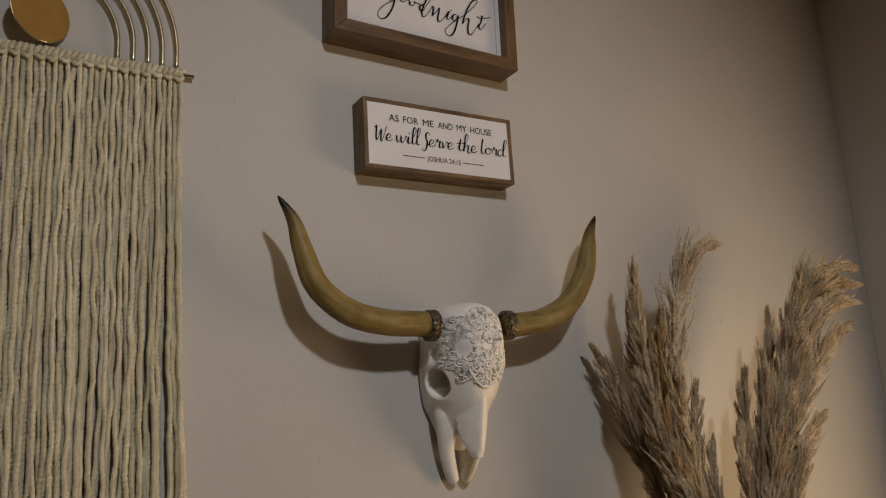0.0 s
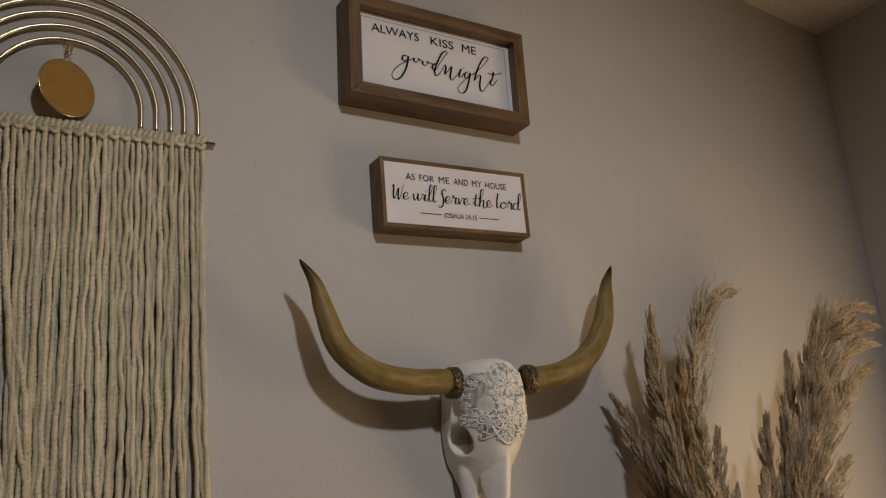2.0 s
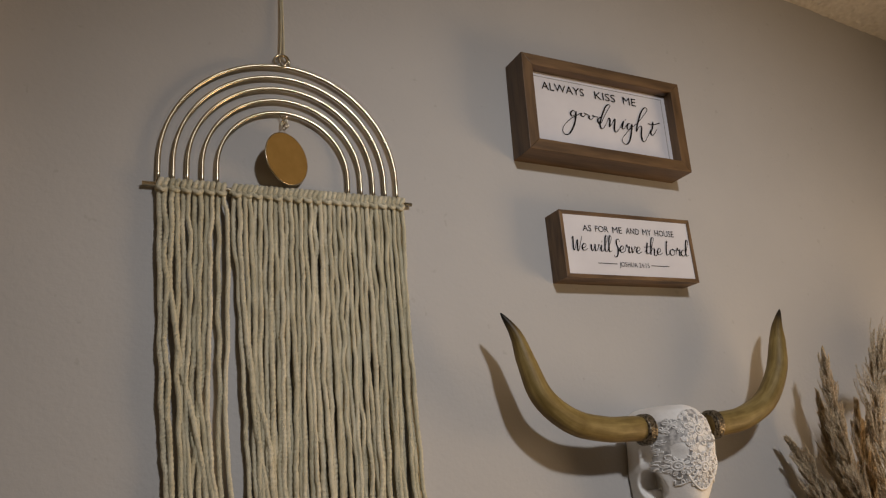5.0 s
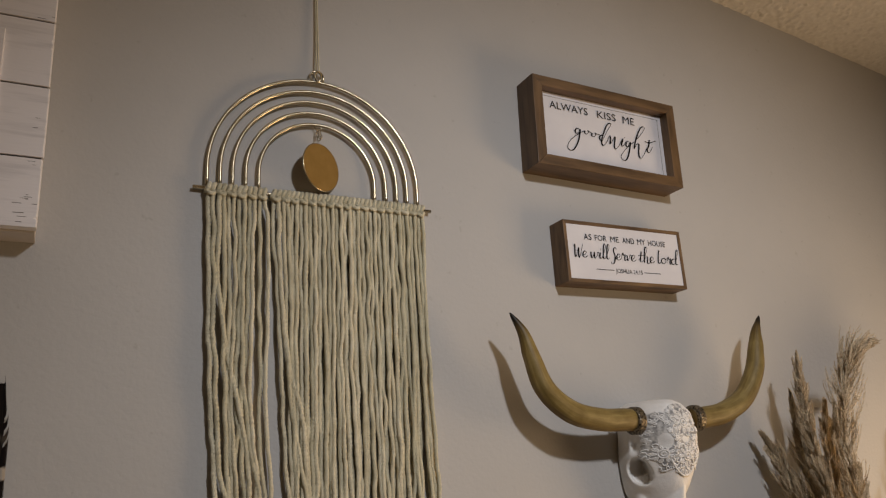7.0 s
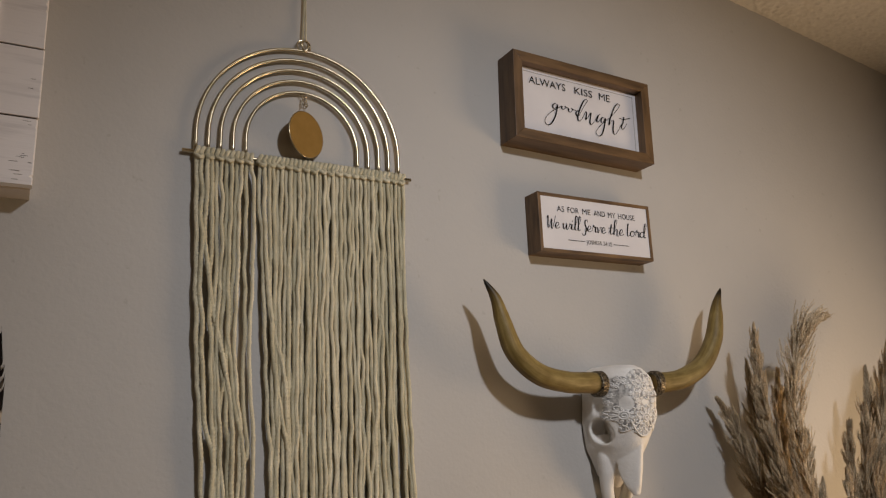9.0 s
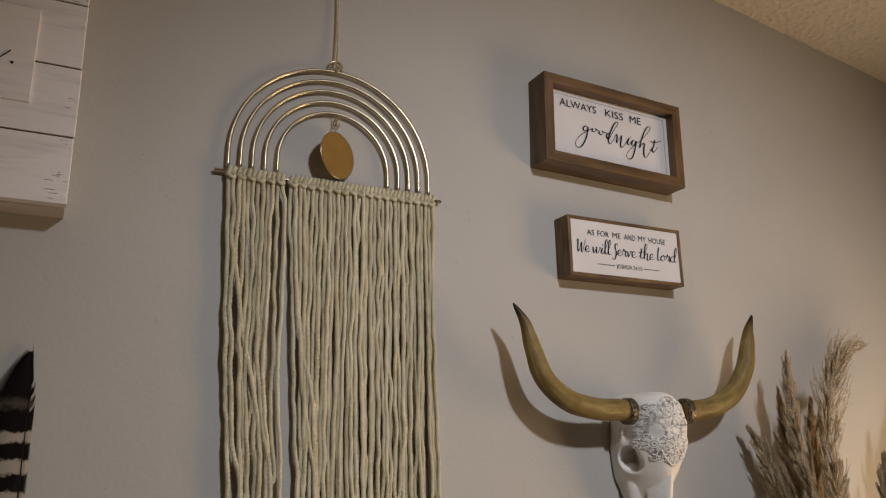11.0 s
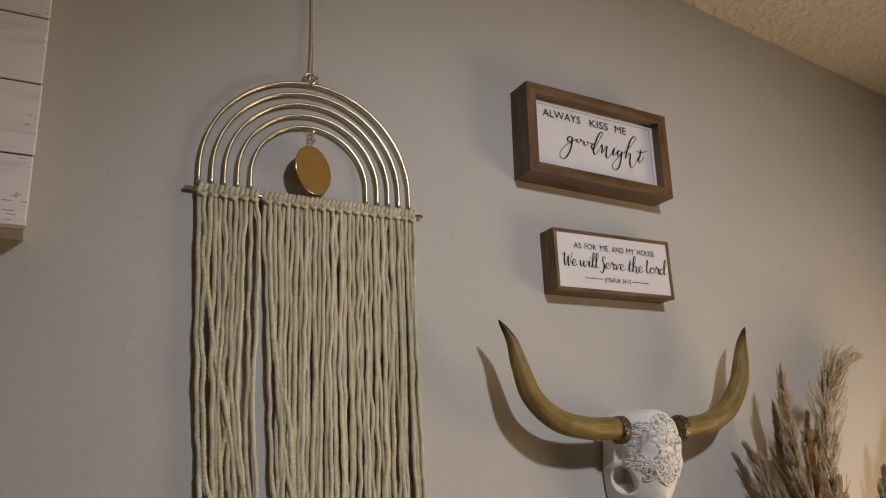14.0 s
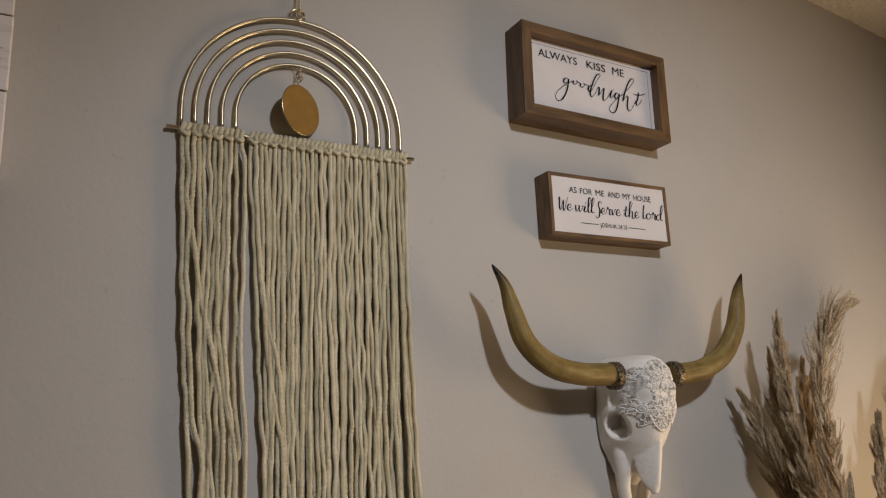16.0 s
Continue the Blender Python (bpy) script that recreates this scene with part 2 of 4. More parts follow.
def tube(P, R, sides=10, closed=False, lobes=0, twist=0.0, lobe=0.0, caps=True):
    """A tube along P with radius R; lobes and twist lay it like a rope of that many plies."""
    P = np.asarray(P, float)
    R = np.broadcast_to(np.asarray(R, float), (len(P),))
    T, N, B = frames_along(P)
    run = np.concatenate([[0], np.cumsum(np.linalg.norm(np.diff(P, axis=0), axis=1))])
    a = np.linspace(0, 2 * np.pi, sides, endpoint=False)
    rr = np.ones((len(P), sides))
    ang = np.broadcast_to(a, (len(P), sides)).copy()
    if lobes:
        ang = ang + run[:, None] * twist
        rr = 1 - lobe + lobe * np.abs(np.cos(lobes * a / 2))[None, :] * np.ones((len(P), 1))
    r = rr * R[:, None]
    V = P[:, None, :] + r[..., None] * (np.cos(ang)[..., None] * N[:, None, :] + np.sin(ang)[..., None] * B[:, None, :])
    V = V.reshape(-1, 3)
    F, m = [], len(P)
    for i in range(m if closed else m - 1):
        p, q = i * sides, ((i + 1) % m) * sides
        for j in range(sides):
            k = (j + 1) % sides
            F.append((p + j, p + k, q + k, q + j))
    if caps and not closed:
        F.append(tuple(range(sides - 1, -1, -1)))
        F.append(tuple(range((m - 1) * sides, m * sides)))
    return V, F


def ring(centre, radius, thick, axis=(0, 1, 0), n=28, sides=8):
    ax = Vector(axis).normalized()
    q = Vector((0, 0, 1)).rotation_difference(ax)
    P = [Vector(centre) + q @ Vector((radius * math.cos(t), radius * math.sin(t), 0)) for t in np.linspace(0, 2 * math.pi, n, endpoint=False)]
    P = np.array([p[:] for p in P])
    rad = P - np.array(centre)
    rad /= np.linalg.norm(rad, axis=1)[:, None]
    a = np.linspace(0, 2 * np.pi, sides, endpoint=False)
    V = (P[:, None, :] + thick * (np.cos(a)[None, :, None] * rad[:, None, :] + np.sin(a)[None, :, None] * np.array(ax)[None, None, :])).reshape(-1, 3)
    F = [(i * sides + j, i * sides + (j + 1) % sides, ((i + 1) % n) * sides + (j + 1) % sides, ((i + 1) % n) * sides + j) for i in range(n) for j in range(sides)]
    return V, F


# ---- room ----
def structure(name, data, mat, label, category):
    return tagged(mesh_object(name, *data, mat, False), label, category, kind="structure")


X0, Y0 = -2.3, -2.6
structure("floor", box(X0, SIDE_X + 0.1, Y0, WALL_Y + 0.1, -0.1, 0.0), FLOOR, "plain beige carpet on the floor", "floor")
structure("wall_north", box(X0 - 0.1, SIDE_X + 0.1, WALL_Y, WALL_Y + 0.12, 0.0, 3.3), PAINT, "greige painted wall with light orange-peel texture", "wall")
# The opening is added, out of view, so the warm lamp skips this wall.
structure("wall_east", joined([box(SIDE_X, SIDE_X + 0.12, 0.45, WALL_Y - 0.001, 0.0, 2.6), box(SIDE_X, SIDE_X + 0.12, Y0, -0.45, 0.0, 2.6), box(SIDE_X, SIDE_X + 0.12, -0.45, 0.45, 2.03, 2.6)]), PAINT, "greige painted side wall with an added opening for the warm lamp", "wall")
structure("wall_south", box(X0 - 0.1, SIDE_X + 0.1, Y0 - 0.12, Y0, 0.0, 3.3), PAINT, "plain greige painted wall behind", "wall")
structure("wall_west", box(X0 - 0.12, X0, Y0, WALL_Y - 0.001, 0.0, 3.3), PAINT, "plain greige painted wall", "wall")
# Unseen wall, added to close the space behind the warm lamp.
structure("added_outer_wall", box(SIDE_X + 1.0, SIDE_X + 1.1, -1.2, 0.9, 0.0, 2.6), PAINT, "plain added wall beyond the opening", "wall")


def value_noise(x, y, seed):
    """Smooth lattice noise for the ceiling's grains."""
    def rnd(i, j):
        return np.modf(np.abs(np.sin(i * 127.1 + j * 311.7 + seed * 74.7) * 43758.5453))[0]
    i, j = np.floor(x), np.floor(y)
    u, v = x - i, y - j
    u, v = u * u * (3 - 2 * u), v * v * (3 - 2 * v)
    return (rnd(i, j) * (1 - u) + rnd(i + 1, j) * u) * (1 - v) + (rnd(i, j + 1) * (1 - u) + rnd(i + 1, j + 1) * u) * v


def popcorn_ceiling():
    xs = np.concatenate([np.linspace(X0, 0.9, 30), np.arange(0.905, SIDE_X + 0.06, 0.0045)])
    ys = np.concatenate([np.linspace(Y0, 0.15, 24), np.arange(0.155, WALL_Y + 0.05, 0.0045)])
    X, Y = np.meshgrid(xs, ys, indexing="ij")
    grain = np.clip(value_noise(X / 0.010, Y / 0.010, 1) - 0.4, 0, 1) * 0.0055 + np.clip(value_noise(X / 0.022, Y / 0.022, 2) - 0.5, 0, 1) * 0.004
    Z = ceiling_z(X) - np.where((X > 0.9) & (Y > 0.15), grain, 0)
    n = len(ys)
    V = np.stack([X, Y, Z], -1).reshape(-1, 3)
    F = [(i * n + j, i * n + j + 1, (i + 1) * n + j + 1, (i + 1) * n + j) for i in range(len(xs) - 1) for j in range(n - 1)]
    k = len(V)
    V = list(V) + [(x, y, ceiling_z(x) + 0.1) for x, y in ((xs[0], ys[0]), (xs[-1], ys[0]), (xs[-1], ys[-1]), (xs[0], ys[-1]))]
    F.append((k, k + 1, k + 2, k + 3))
    return V, F


structure("ceiling", popcorn_ceiling(), CEILING, "off-white sloping ceiling with rough popcorn texture", "ceiling")

# ---- lettering ----
# pen strokes of a hand-lettered alphabet: x-height 1, ascenders near 2.4
PEN = {}
PEN["g"] = (1.0, [[(.75, .85), (.45, 1), (.1, .8), (.05, .35), (.32, .02), (.68, .4), (.78, .95), (.74, 0), (.55, -1.1), (.12, -1.55), (-.15, -1.15), (.4, -.35), (1, .25)]])
PEN["o"] = (.92, [[(.5, 1), (.15, .8), (.05, .35), (.35, 0), (.7, .3), (.68, .8), (.45, 1), (.62, .82), (.95, .9)]])
PEN["d"] = (1.05, [[(.75, .8), (.45, 1), (.1, .75), (.05, .3), (.35, 0), (.7, .5), (.95, 1.7), (1.05, 2.4), (.85, 2.55), (.72, 1.9), (.7, .6), (.8, .05), (1.1, .15)]])
PEN["n"] = (.95, [[(0, .15), (.1, .95), (.1, 0), (.18, .5), (.42, .97), (.6, .8), (.6, .15), (.75, 0), (1, .2)]])
PEN["i"] = (.52, [[(0, .15), (.2, .95), (.2, .15), (.35, 0), (.58, .2)], [(.21, 1.32), (.26, 1.46), (.3, 1.6)]])
PEN["h"] = (.95, [[(0, .15), (.35, 1.6), (.5, 2.4), (.28, 2.6), (.14, 2), (.1, 0), (.18, .5), (.42, .97), (.6, .8), (.6, -.05), (.8, -.2), (1.05, .15)]])
PEN["t"] = (.75, [[(0, .15), (.3, 1), (.36, 1.75), (.27, .4), (.4, 0), (.78, .3)], [(-.1, 1.0), (.3, 1.08), (1.0, 1.2)]])
PEN["W"] = (1.25, [[(-.05, 1.6), (.12, 1.9), (.2, .4), (.38, 0), (.66, 1.5), (.74, .2), (.92, 0), (1.25, 2.1)]])
PEN["e"] = (.78, [[(0, .2), (.5, .55), (.52, .9), (.3, 1), (.08, .6), (.14, .12), (.42, 0), (.82, .3)]])
PEN["w"] = (1.15, [[(0, .95), (.08, .25), (.25, 0), (.5, .75), (.52, .95), (.56, .2), (.72, 0), (.98, .55), (1, .97), (1.2, .85)]])
PEN["l"] = (.52, [[(0, .15), (.38, 1.5), (.46, 2.2), (.28, 2.45), (.16, 1.9), (.18, .3), (.34, 0), (.58, .2)]])
PEN["s"] = (.62, [[(.62, 1.6), (.5, 2.0), (.22, 1.8), (.25, 1.2), (.45, .5), (.36, -.5), (.05, -.75), (-.1, -.4)], [(.42, .3), (.7, .2)]])
PEN["r"] = (.72, [[(0, .2), (.1, 1.0), (.2, 1.22), (.26, .92), (.4, .84), (.54, .95), (.5, .25), (.6, 0), (.8, .25)]])
PEN["v"] = (.75, [[(0, .9), (.14, .8), (.28, 0), (.52, .7), (.58, 1), (.8, .85)]])
PEN["L"] = (.62, [[(.34, 2.0), (.22, 2.2), (.16, 1.4), (.16, .35), (.26, .02), (.45, .08), (.66, .35)]])
PEN[" "] = (.42, [])
# a looser hand with long loops for the one word of the walnut sign; the second o and g differ
AIRY = {}
AIRY["g"] = (1.75, [[(1.44, 5.9), (1.22, 6.1), (0.96, 5.5), (1.03, 4.8), (1.36, 5.2), (1.48, 5.9), (1.32, 3.9), (1.04, 2.2), (0.61, 0.7), (0.19, 0.4), (0.01, 1.2), (0.25, 2.5), (0.85, 4.0), (1.44, 5.0), (1.92, 5.8)]])
AIRY["o"] = (0.75, [[(0.27, 5.9), (0.19, 5.3), (0.38, 5.1), (0.62, 5.6), (0.55, 6.0), (0.72, 5.8), (1.01, 5.6)]])
AIRY["O"] = (0.75, [[(0.26, 5.6), (0.2, 5.0), (0.41, 4.8), (0.65, 5.4), (0.56, 5.8), (0.77, 5.6), (1.13, 5.6)]])
AIRY["d"] = (1.2, [[(0.6, 5.7), (0.32, 5.1), (0.35, 4.3), (0.61, 4.4), (0.92, 5.7), (1.36, 7.4), (1.71, 8.7), (1.58, 9.0), (1.26, 8.4), (0.87, 6.6), (0.5, 4.3), (0.55, 3.1), (0.82, 3.4), (1.14, 4.5)]])
AIRY["n"] = (1.35, [[(-0.06, 4.5), (0.23, 5.8), (0.32, 5.3), (0.21, 3.8), (0.55, 4.9), (0.84, 5.8), (0.67, 3.5), (0.78, 2.8), (1.16, 3.7), (1.53, 5.1)]])
AIRY["i"] = (0.75, [[(0.18, 5.1), (0.36, 5.7), (0.14, 4.2), (0.28, 3.9), (0.65, 5.0)], [(0.51, 5.9), (0.55, 6.0), (0.61, 6.2)]])
AIRY["G"] = (1.45, [[(0.28, 5.4), (0.03, 5.2), (-0.1, 4.2), (0.11, 4.0), (0.42, 5.3), (0.31, 3.7), (-0.01, 1.4), (-0.36, 0.4), (-0.71, 0.6), (-0.77, 1.4), (-0.34, 2.8), (0.36, 4.5), (0.95, 5.6)]])
AIRY["h"] = (1.25, [[(-0.5, 5.6), (0.22, 7.5), (0.74, 9.1), (0.83, 9.8), (0.54, 9.8), (0.12, 8.5), (-0.35, 6.0), (-0.63, 3.8), (-0.29, 5.0), (-0.03, 5.1), (-0.16, 3.1), (-0.12, 1.9), (0.11, 1.8), (0.46, 2.9), (0.91, 4.7)]])
AIRY["t"] = (0.75, [[(0.02, 6.8), (-0.14, 5.2), (-0.37, 4.1), (-0.22, 3.5), (0.09, 4.3), (0.34, 5.2)], [(-0.55, 6.2), (-0.01, 6.1), (0.8, 6.9)]])



def script(word, x0, x1, base, height, y, weight, fall=0.0, slant=0.0, pen=PEN):
    """Brush-pen lettering as flat inked ribbons: thick downstrokes, thin upstrokes."""
    total = sum(pen[c][0] for c in word)
    sx, pieces, at = (x1 - x0) / total, [], 0.0
    for c in word:
        for stroke in pen[c][1]:
            P = smooth_line([(x0 + (at + u) * sx + slant * v * height, v * height + base + fall * (at + u) * sx) for u, v in stroke], 10 * len(stroke))
            T = np.gradient(P, axis=0)
            T /= np.linalg.norm(T, axis=1)[:, None] + 1e-12
            w = weight * (0.45 + 0.75 * np.clip(-T[:, 1], 0, 1) ** 1.5)
            w[0] *= 0.6
            w[-1] *= 0.5
            S = np.stack([-T[:, 1], T[:, 0]], -1) * w[:, None]
            V = [(p[0] + s[0] * k, y, p[1] + s[1] * k) for p, s in zip(P, S) for k in (1, -1)]
            pieces.append((V, [(2 * i, 2 * i + 1, 2 * i + 3, 2 * i + 2) for i in range(len(P) - 1)]))
        at += pen[c][0]
    return joined(pieces)


def printed(body, x0, x1, z0, z1, y):
    """Words in the built-in font, laid into a rectangle on a board."""
    cu = bpy.data.curves.new("lettering", "FONT")
    cu.body, cu.extrude, cu.resolution_u = body, 0.0, 3
    ob = bpy.data.objects.new("lettering", cu)
    scene.collection.objects.link(ob)
    me = bpy.data.meshes.new_from_object(ob.evaluated_get(bpy.context.evaluated_depsgraph_get()))
    bpy.data.objects.remove(ob)
    V = np.array([v.co[:] for v in me.vertices])
    F = [tuple(p.vertices) for p in me.polygons]
    lo, hi = V.min(0), V.max(0)
    return [(x0 + (v[0] - lo[0]) / (hi[0] - lo[0]) * (x1 - x0), y, z0 + (v[1] - lo[1]) / (hi[1] - lo[1]) * (z1 - z0)) for v in V], F


# ---- framed signs ----
def mitred_rails(sign, x0, x1, z0, z1, front, back, band, mat, mat_up):
    """Four mitred rails with softened arrises."""
    for side in range(4):
        bm = bmesh.new()
        o = [(x0, z0), (x1, z0), (x1, z1), (x0, z1)]
        i = [(x0 + band, z0 + band), (x1 - band, z0 + band), (x1 - band, z1 - band), (x0 + band, z1 - band)]
        a, b = side, (side + 1) % 4
        quad = [o[a], o[b], i[b], i[a]]
        lower = [bm.verts.new((x, front, z)) for x, z in quad]
        upper = [bm.verts.new((x, back, z)) for x, z in quad]
        bm.faces.new(lower)
        bm.faces.new(upper[::-1])
        for k in range(4):
            bm.faces.new((lower[k], upper[k], upper[(k + 1) % 4], lower[(k + 1) % 4]))
        bmesh.ops.recalc_face_normals(bm, faces=bm.faces[:])
        bmesh.ops.bevel(bm, geom=bm.edges[:], offset=0.0011, segments=2, affect="EDGES", profile=0.6)
        bm.verts.index_update()
        data = [v.co[:] for v in bm.verts], [[v.index for v in f.verts] for f in bm.faces]
        bm.free()
        part("frame_rail", data, mat_up if side in (1, 3) else mat, sign, smooth=False)


def goodnight_sign():
    s = thing("framed_sign", (0.6950, 0.94, 2.126), "deep walnut-framed white sign with black hand lettering on the wall", "wall sign")
    x, z = 0.6950, 2.1260
    mitred_rails(s, x - 0.1875, x + 0.1875, z - 0.099, z + 0.099, 0.8990, 0.9595, 0.0225, WOOD, WOOD_UP)
    y = 0.921
    part("panel", box(x - 0.167, x + 0.167, y, y + 0.005, z - 0.0785, z + 0.0785), PANEL, s, "white printed board", False)
    t, line = 0.0006, []
    for x0, x1, z0, z1 in ((-0.155, 0.155, 0.0675, 0.0675), (-0.155, 0.155, -0.0675, -0.0675), (-0.155, -0.155, -0.0675, 0.0675), (0.155, 0.155, -0.0675, 0.0675)):
        line.append(box(x + x0 - t, x + x1 + t, y - 0.0006, y + 0.001, z + z0 - t, z + z1 + t))
    part("border_line", joined(line), GREY_INK, s, "thin grey printed border", False)
    for word, x0, x1 in (("ALWAYS", 0.5595, 0.6570), ("KISS", 0.6820, 0.7320), ("ME", 0.7510, 0.7825)):
        part("lettering", printed(word, x0, x1, 2.1670, 2.1838, y - 0.0012), INK, s, "black capital letters", False)
    part("lettering", script("goOdniGht", 0.597, 0.838, 2.0745, 0.00945, y - 0.0012, 0.0016, pen=AIRY), INK, s, "black brush-script word", False)
    s.rotation_euler = (0, radians(1.5), 0)


def verse_sign():
    s = thing("framed_sign", (0.709, 0.94, 1.797), "narrow brown-framed white verse sign with black lettering on the wall", "wall sign")
    mitred_rails(s, 0.558, 0.861, 1.797, 1.924, 0.913, 0.9595, 0.0075, WOOD_LIGHT, WOOD_LIGHT_UP)
    y = 0.9148
    part("panel", box(0.5645, 0.8545, y, y + 0.03, 1.8035, 1.9175), PANEL, s, "white printed board", False)
    for word, x0, x1 in (("AS", 0.606, 0.625), ("FOR", 0.6335, 0.663), ("ME", 0.6725, 0.694), ("AND", 0.703, 0.734), ("MY", 0.742, 0.763), ("HOUSE", 0.771, 0.817)):
        part("lettering", printed(word, x0, x1, 1.8860, 1.8980, y - 0.0008), INK, s, "black capital letters", False)
    part("lettering", script("We will serve the Lord", 0.576, 0.845, 1.8490, 0.0128, y - 0.0008, 0.0013, 0.0, 0.16), INK, s, "black brush-script words", False)
    part("lettering", printed("JOSHUA 24:15", 0.677, 0.746, 1.8185, 1.8305, y - 0.0008), INK, s, "small black capital letters", False)
    for x0, x1 in ((0.630, 0.673), (0.751, 0.794)):
        part("rule_line", box(x0, x1, y - 0.0009, y + 0.001, 1.8258, 1.8268), INK, s, "thin black printed line", False)


goodnight_sign()
verse_sign()


# ---- longhorn skull ----
SX = 0.7215
LEVELS = np.array([  # height, half width, depth, squareness
    (1.568, 0.012, 0.060, 2.0), (1.565, 0.034, 0.092, 2.1), (1.557, 0.051, 0.106, 2.3), (1.541, 0.062, 0.116, 2.5), (1.515, 0.063, 0.122, 2.7), (1.490, 0.064, 0.124, 2.7),
    (1.460, 0.068, 0.121, 2.4), (1.435, 0.0665, 0.112, 2.1), (1.410, 0.063, 0.102, 1.8), (1.392, 0.058, 0.092, 1.6), (1.378, 0.050, 0.080, 1.6), (1.366, 0.042, 0.066, 1.7), (1.350, 0.036, 0.046, 1.8)])


def skull_level(z):
    L = LEVELS[::-1]
    return [np.interp(z, L[:, 0], L[:, k]) for k in (1, 2, 3)]


def skull_front(x, z):
    hw, d, p = skull_level(z)
    s = min(abs(x - SX) / hw, 0.995)
    return WALL_Y - 0.004 - d * (1 - s ** p) ** (1 / p)


def sculpt(x, y, z):
    """Eye sockets with a raised rim, a hollow cheek and brow knobs, pressed in towards the middle of the head."""
    ix, iy = SX - x, 0.945 - y
    n = math.hypot(ix, iy) + 1e-6
    ix, iy, push = ix / n, iy / n, 0.0
    for sgn in (-1, 1):
        ex, ez = SX + sgn * 0.0600, 1.439
        ey = skull_front(ex, ez)
        e = math.hypot(math.hypot(x - ex, y - ey) / 0.0285, (z - ez - sgn * 0.35 * (x - ex)) / 0.0235)
        if e < 1:
            push += 0.046 * (1 - e ** 8) - 0.001 * e ** 8
        elif e < 1.6:
            push -= 0.0018 * (0.5 + 0.5 * math.cos((e - 1) / 0.6 * math.pi))
        c = math.hypot((x - (SX + sgn * 0.046)) / 0.016, (z - 1.388) / 0.020)
        if c < 1:
            push += 0.003 * (1 - c * c) ** 2
        h = math.hypot(math.hypot(x - (SX + sgn * 0.062), y - 0.905) / 0.026, (z - 1.485) / 0.020)
        if h < 1:
            push += 0.011 * (1 - h * h) ** 2
        b = math.hypot((x - (SX + sgn * 0.030)) / 0.022, (z - 1.500) / 0.020)
        if b < 1:
            push -= 0.0035 * (1 - b * b) ** 2
    return x + ix * push, min(y + iy * push, WALL_Y - 0.003), z


def skull_face():
    zs, n = np.linspace(1.568, 1.350, 170), 170
    V = []
    for z in zs:
        hw, d, p = skull_level(z)
        for a in np.linspace(0, math.pi, n):
            c, s = math.cos(a), math.sin(a)
            V.append(sculpt(SX - hw * (0.90 + 0.10 * min(1, abs(s) * 1.5)) * math.copysign(abs(c) ** (2 / p), c), WALL_Y - 0.004 - d * abs(s) ** (2 / p), z))
    F = [(i * n + j, (i + 1) * n + j, (i + 1) * n + j + 1, i * n + j + 1) for i in range(len(zs) - 1) for j in range(n - 1)]
    F += [(i * n + n - 1, (i + 1) * n + n - 1, (i + 1) * n, i * n) for i in range(len(zs) - 1)]
    F += [tuple(range(n)), tuple(reversed(range((len(zs) - 1) * n, len(zs) * n)))]
    return V, F


def nose_bone():
    """The nasal bones: a roof with a soft ridge that ends in two points over the open nose."""
    V, zs, n = [], np.linspace(1.455, 1.314, 56), 44
    for z in zs:
        t = (1.455 - z) / 0.141
        w = np.interp(t, [0, 0.25, 0.45, 0.62, 0.78, 0.90, 1.0], [0.020, 0.028, 0.0300, 0.0285, 0.0232, 0.0155, 0.0055])
        mid, notch = 0.8545 + 0.025 * t ** 1.3, 0.0030 * max(0, (t - 0.86) / 0.14)
        for k in range(n):
            a = 2 * math.pi * k / n
            u = math.cos(a)
            x = u * w
            roof = 0.036 * (abs(x) / 0.032) ** 1.55
            V.append((SX + x, mid + roof - 0.0070 * math.sin(a) + (notch if abs(u) < 0.3 else 0), z + notch * 0.8 * (1 - abs(u))))
    F = [(i * n + j, i * n + (j + 1) % n, (i + 1) * n + (j + 1) % n, (i + 1) * n + j) for i in range(len(zs) - 1) for j in range(n)]
    F += [tuple(range(n)), tuple(range((len(zs) - 1) * n, len(zs) * n))]
    return V, F


def jaw_prong(sgn):
    P = smooth_line([(SX + sgn * u, y, z) for u, y, z in ((0.034, 0.930, 1.430), (0.0340, 0.925, 1.392), (0.0310, 0.928, 1.360), (0.0275, 0.934, 1.330), (0.0200, 0.940, 1.302), (0.0130, 0.945, 1.284), (0.0100, 0.947, 1.275))], 40)
    R = np.interp(np.linspace(0, 1, 40), [0, 0.2, 0.36, 0.52, 0.72, 0.9, 1], [0.014, 0.0165, 0.0150, 0.0130, 0.0118, 0.0102, 0.0055])
    V, F = tube(P, R, 16)
    V = np.array(V)
    V[:, 1] = np.minimum(V[:, 1], WALL_Y - 0.0015)
    return V, F


def bone_bridge():
    """The floor of the open nose, between the prongs."""
    return tube(np.array([(SX, 0.925, 1.40), (SX, 0.935, 1.36), (SX, 0.944, 1.33)]), [0.024, 0.026, 0.012], 20)


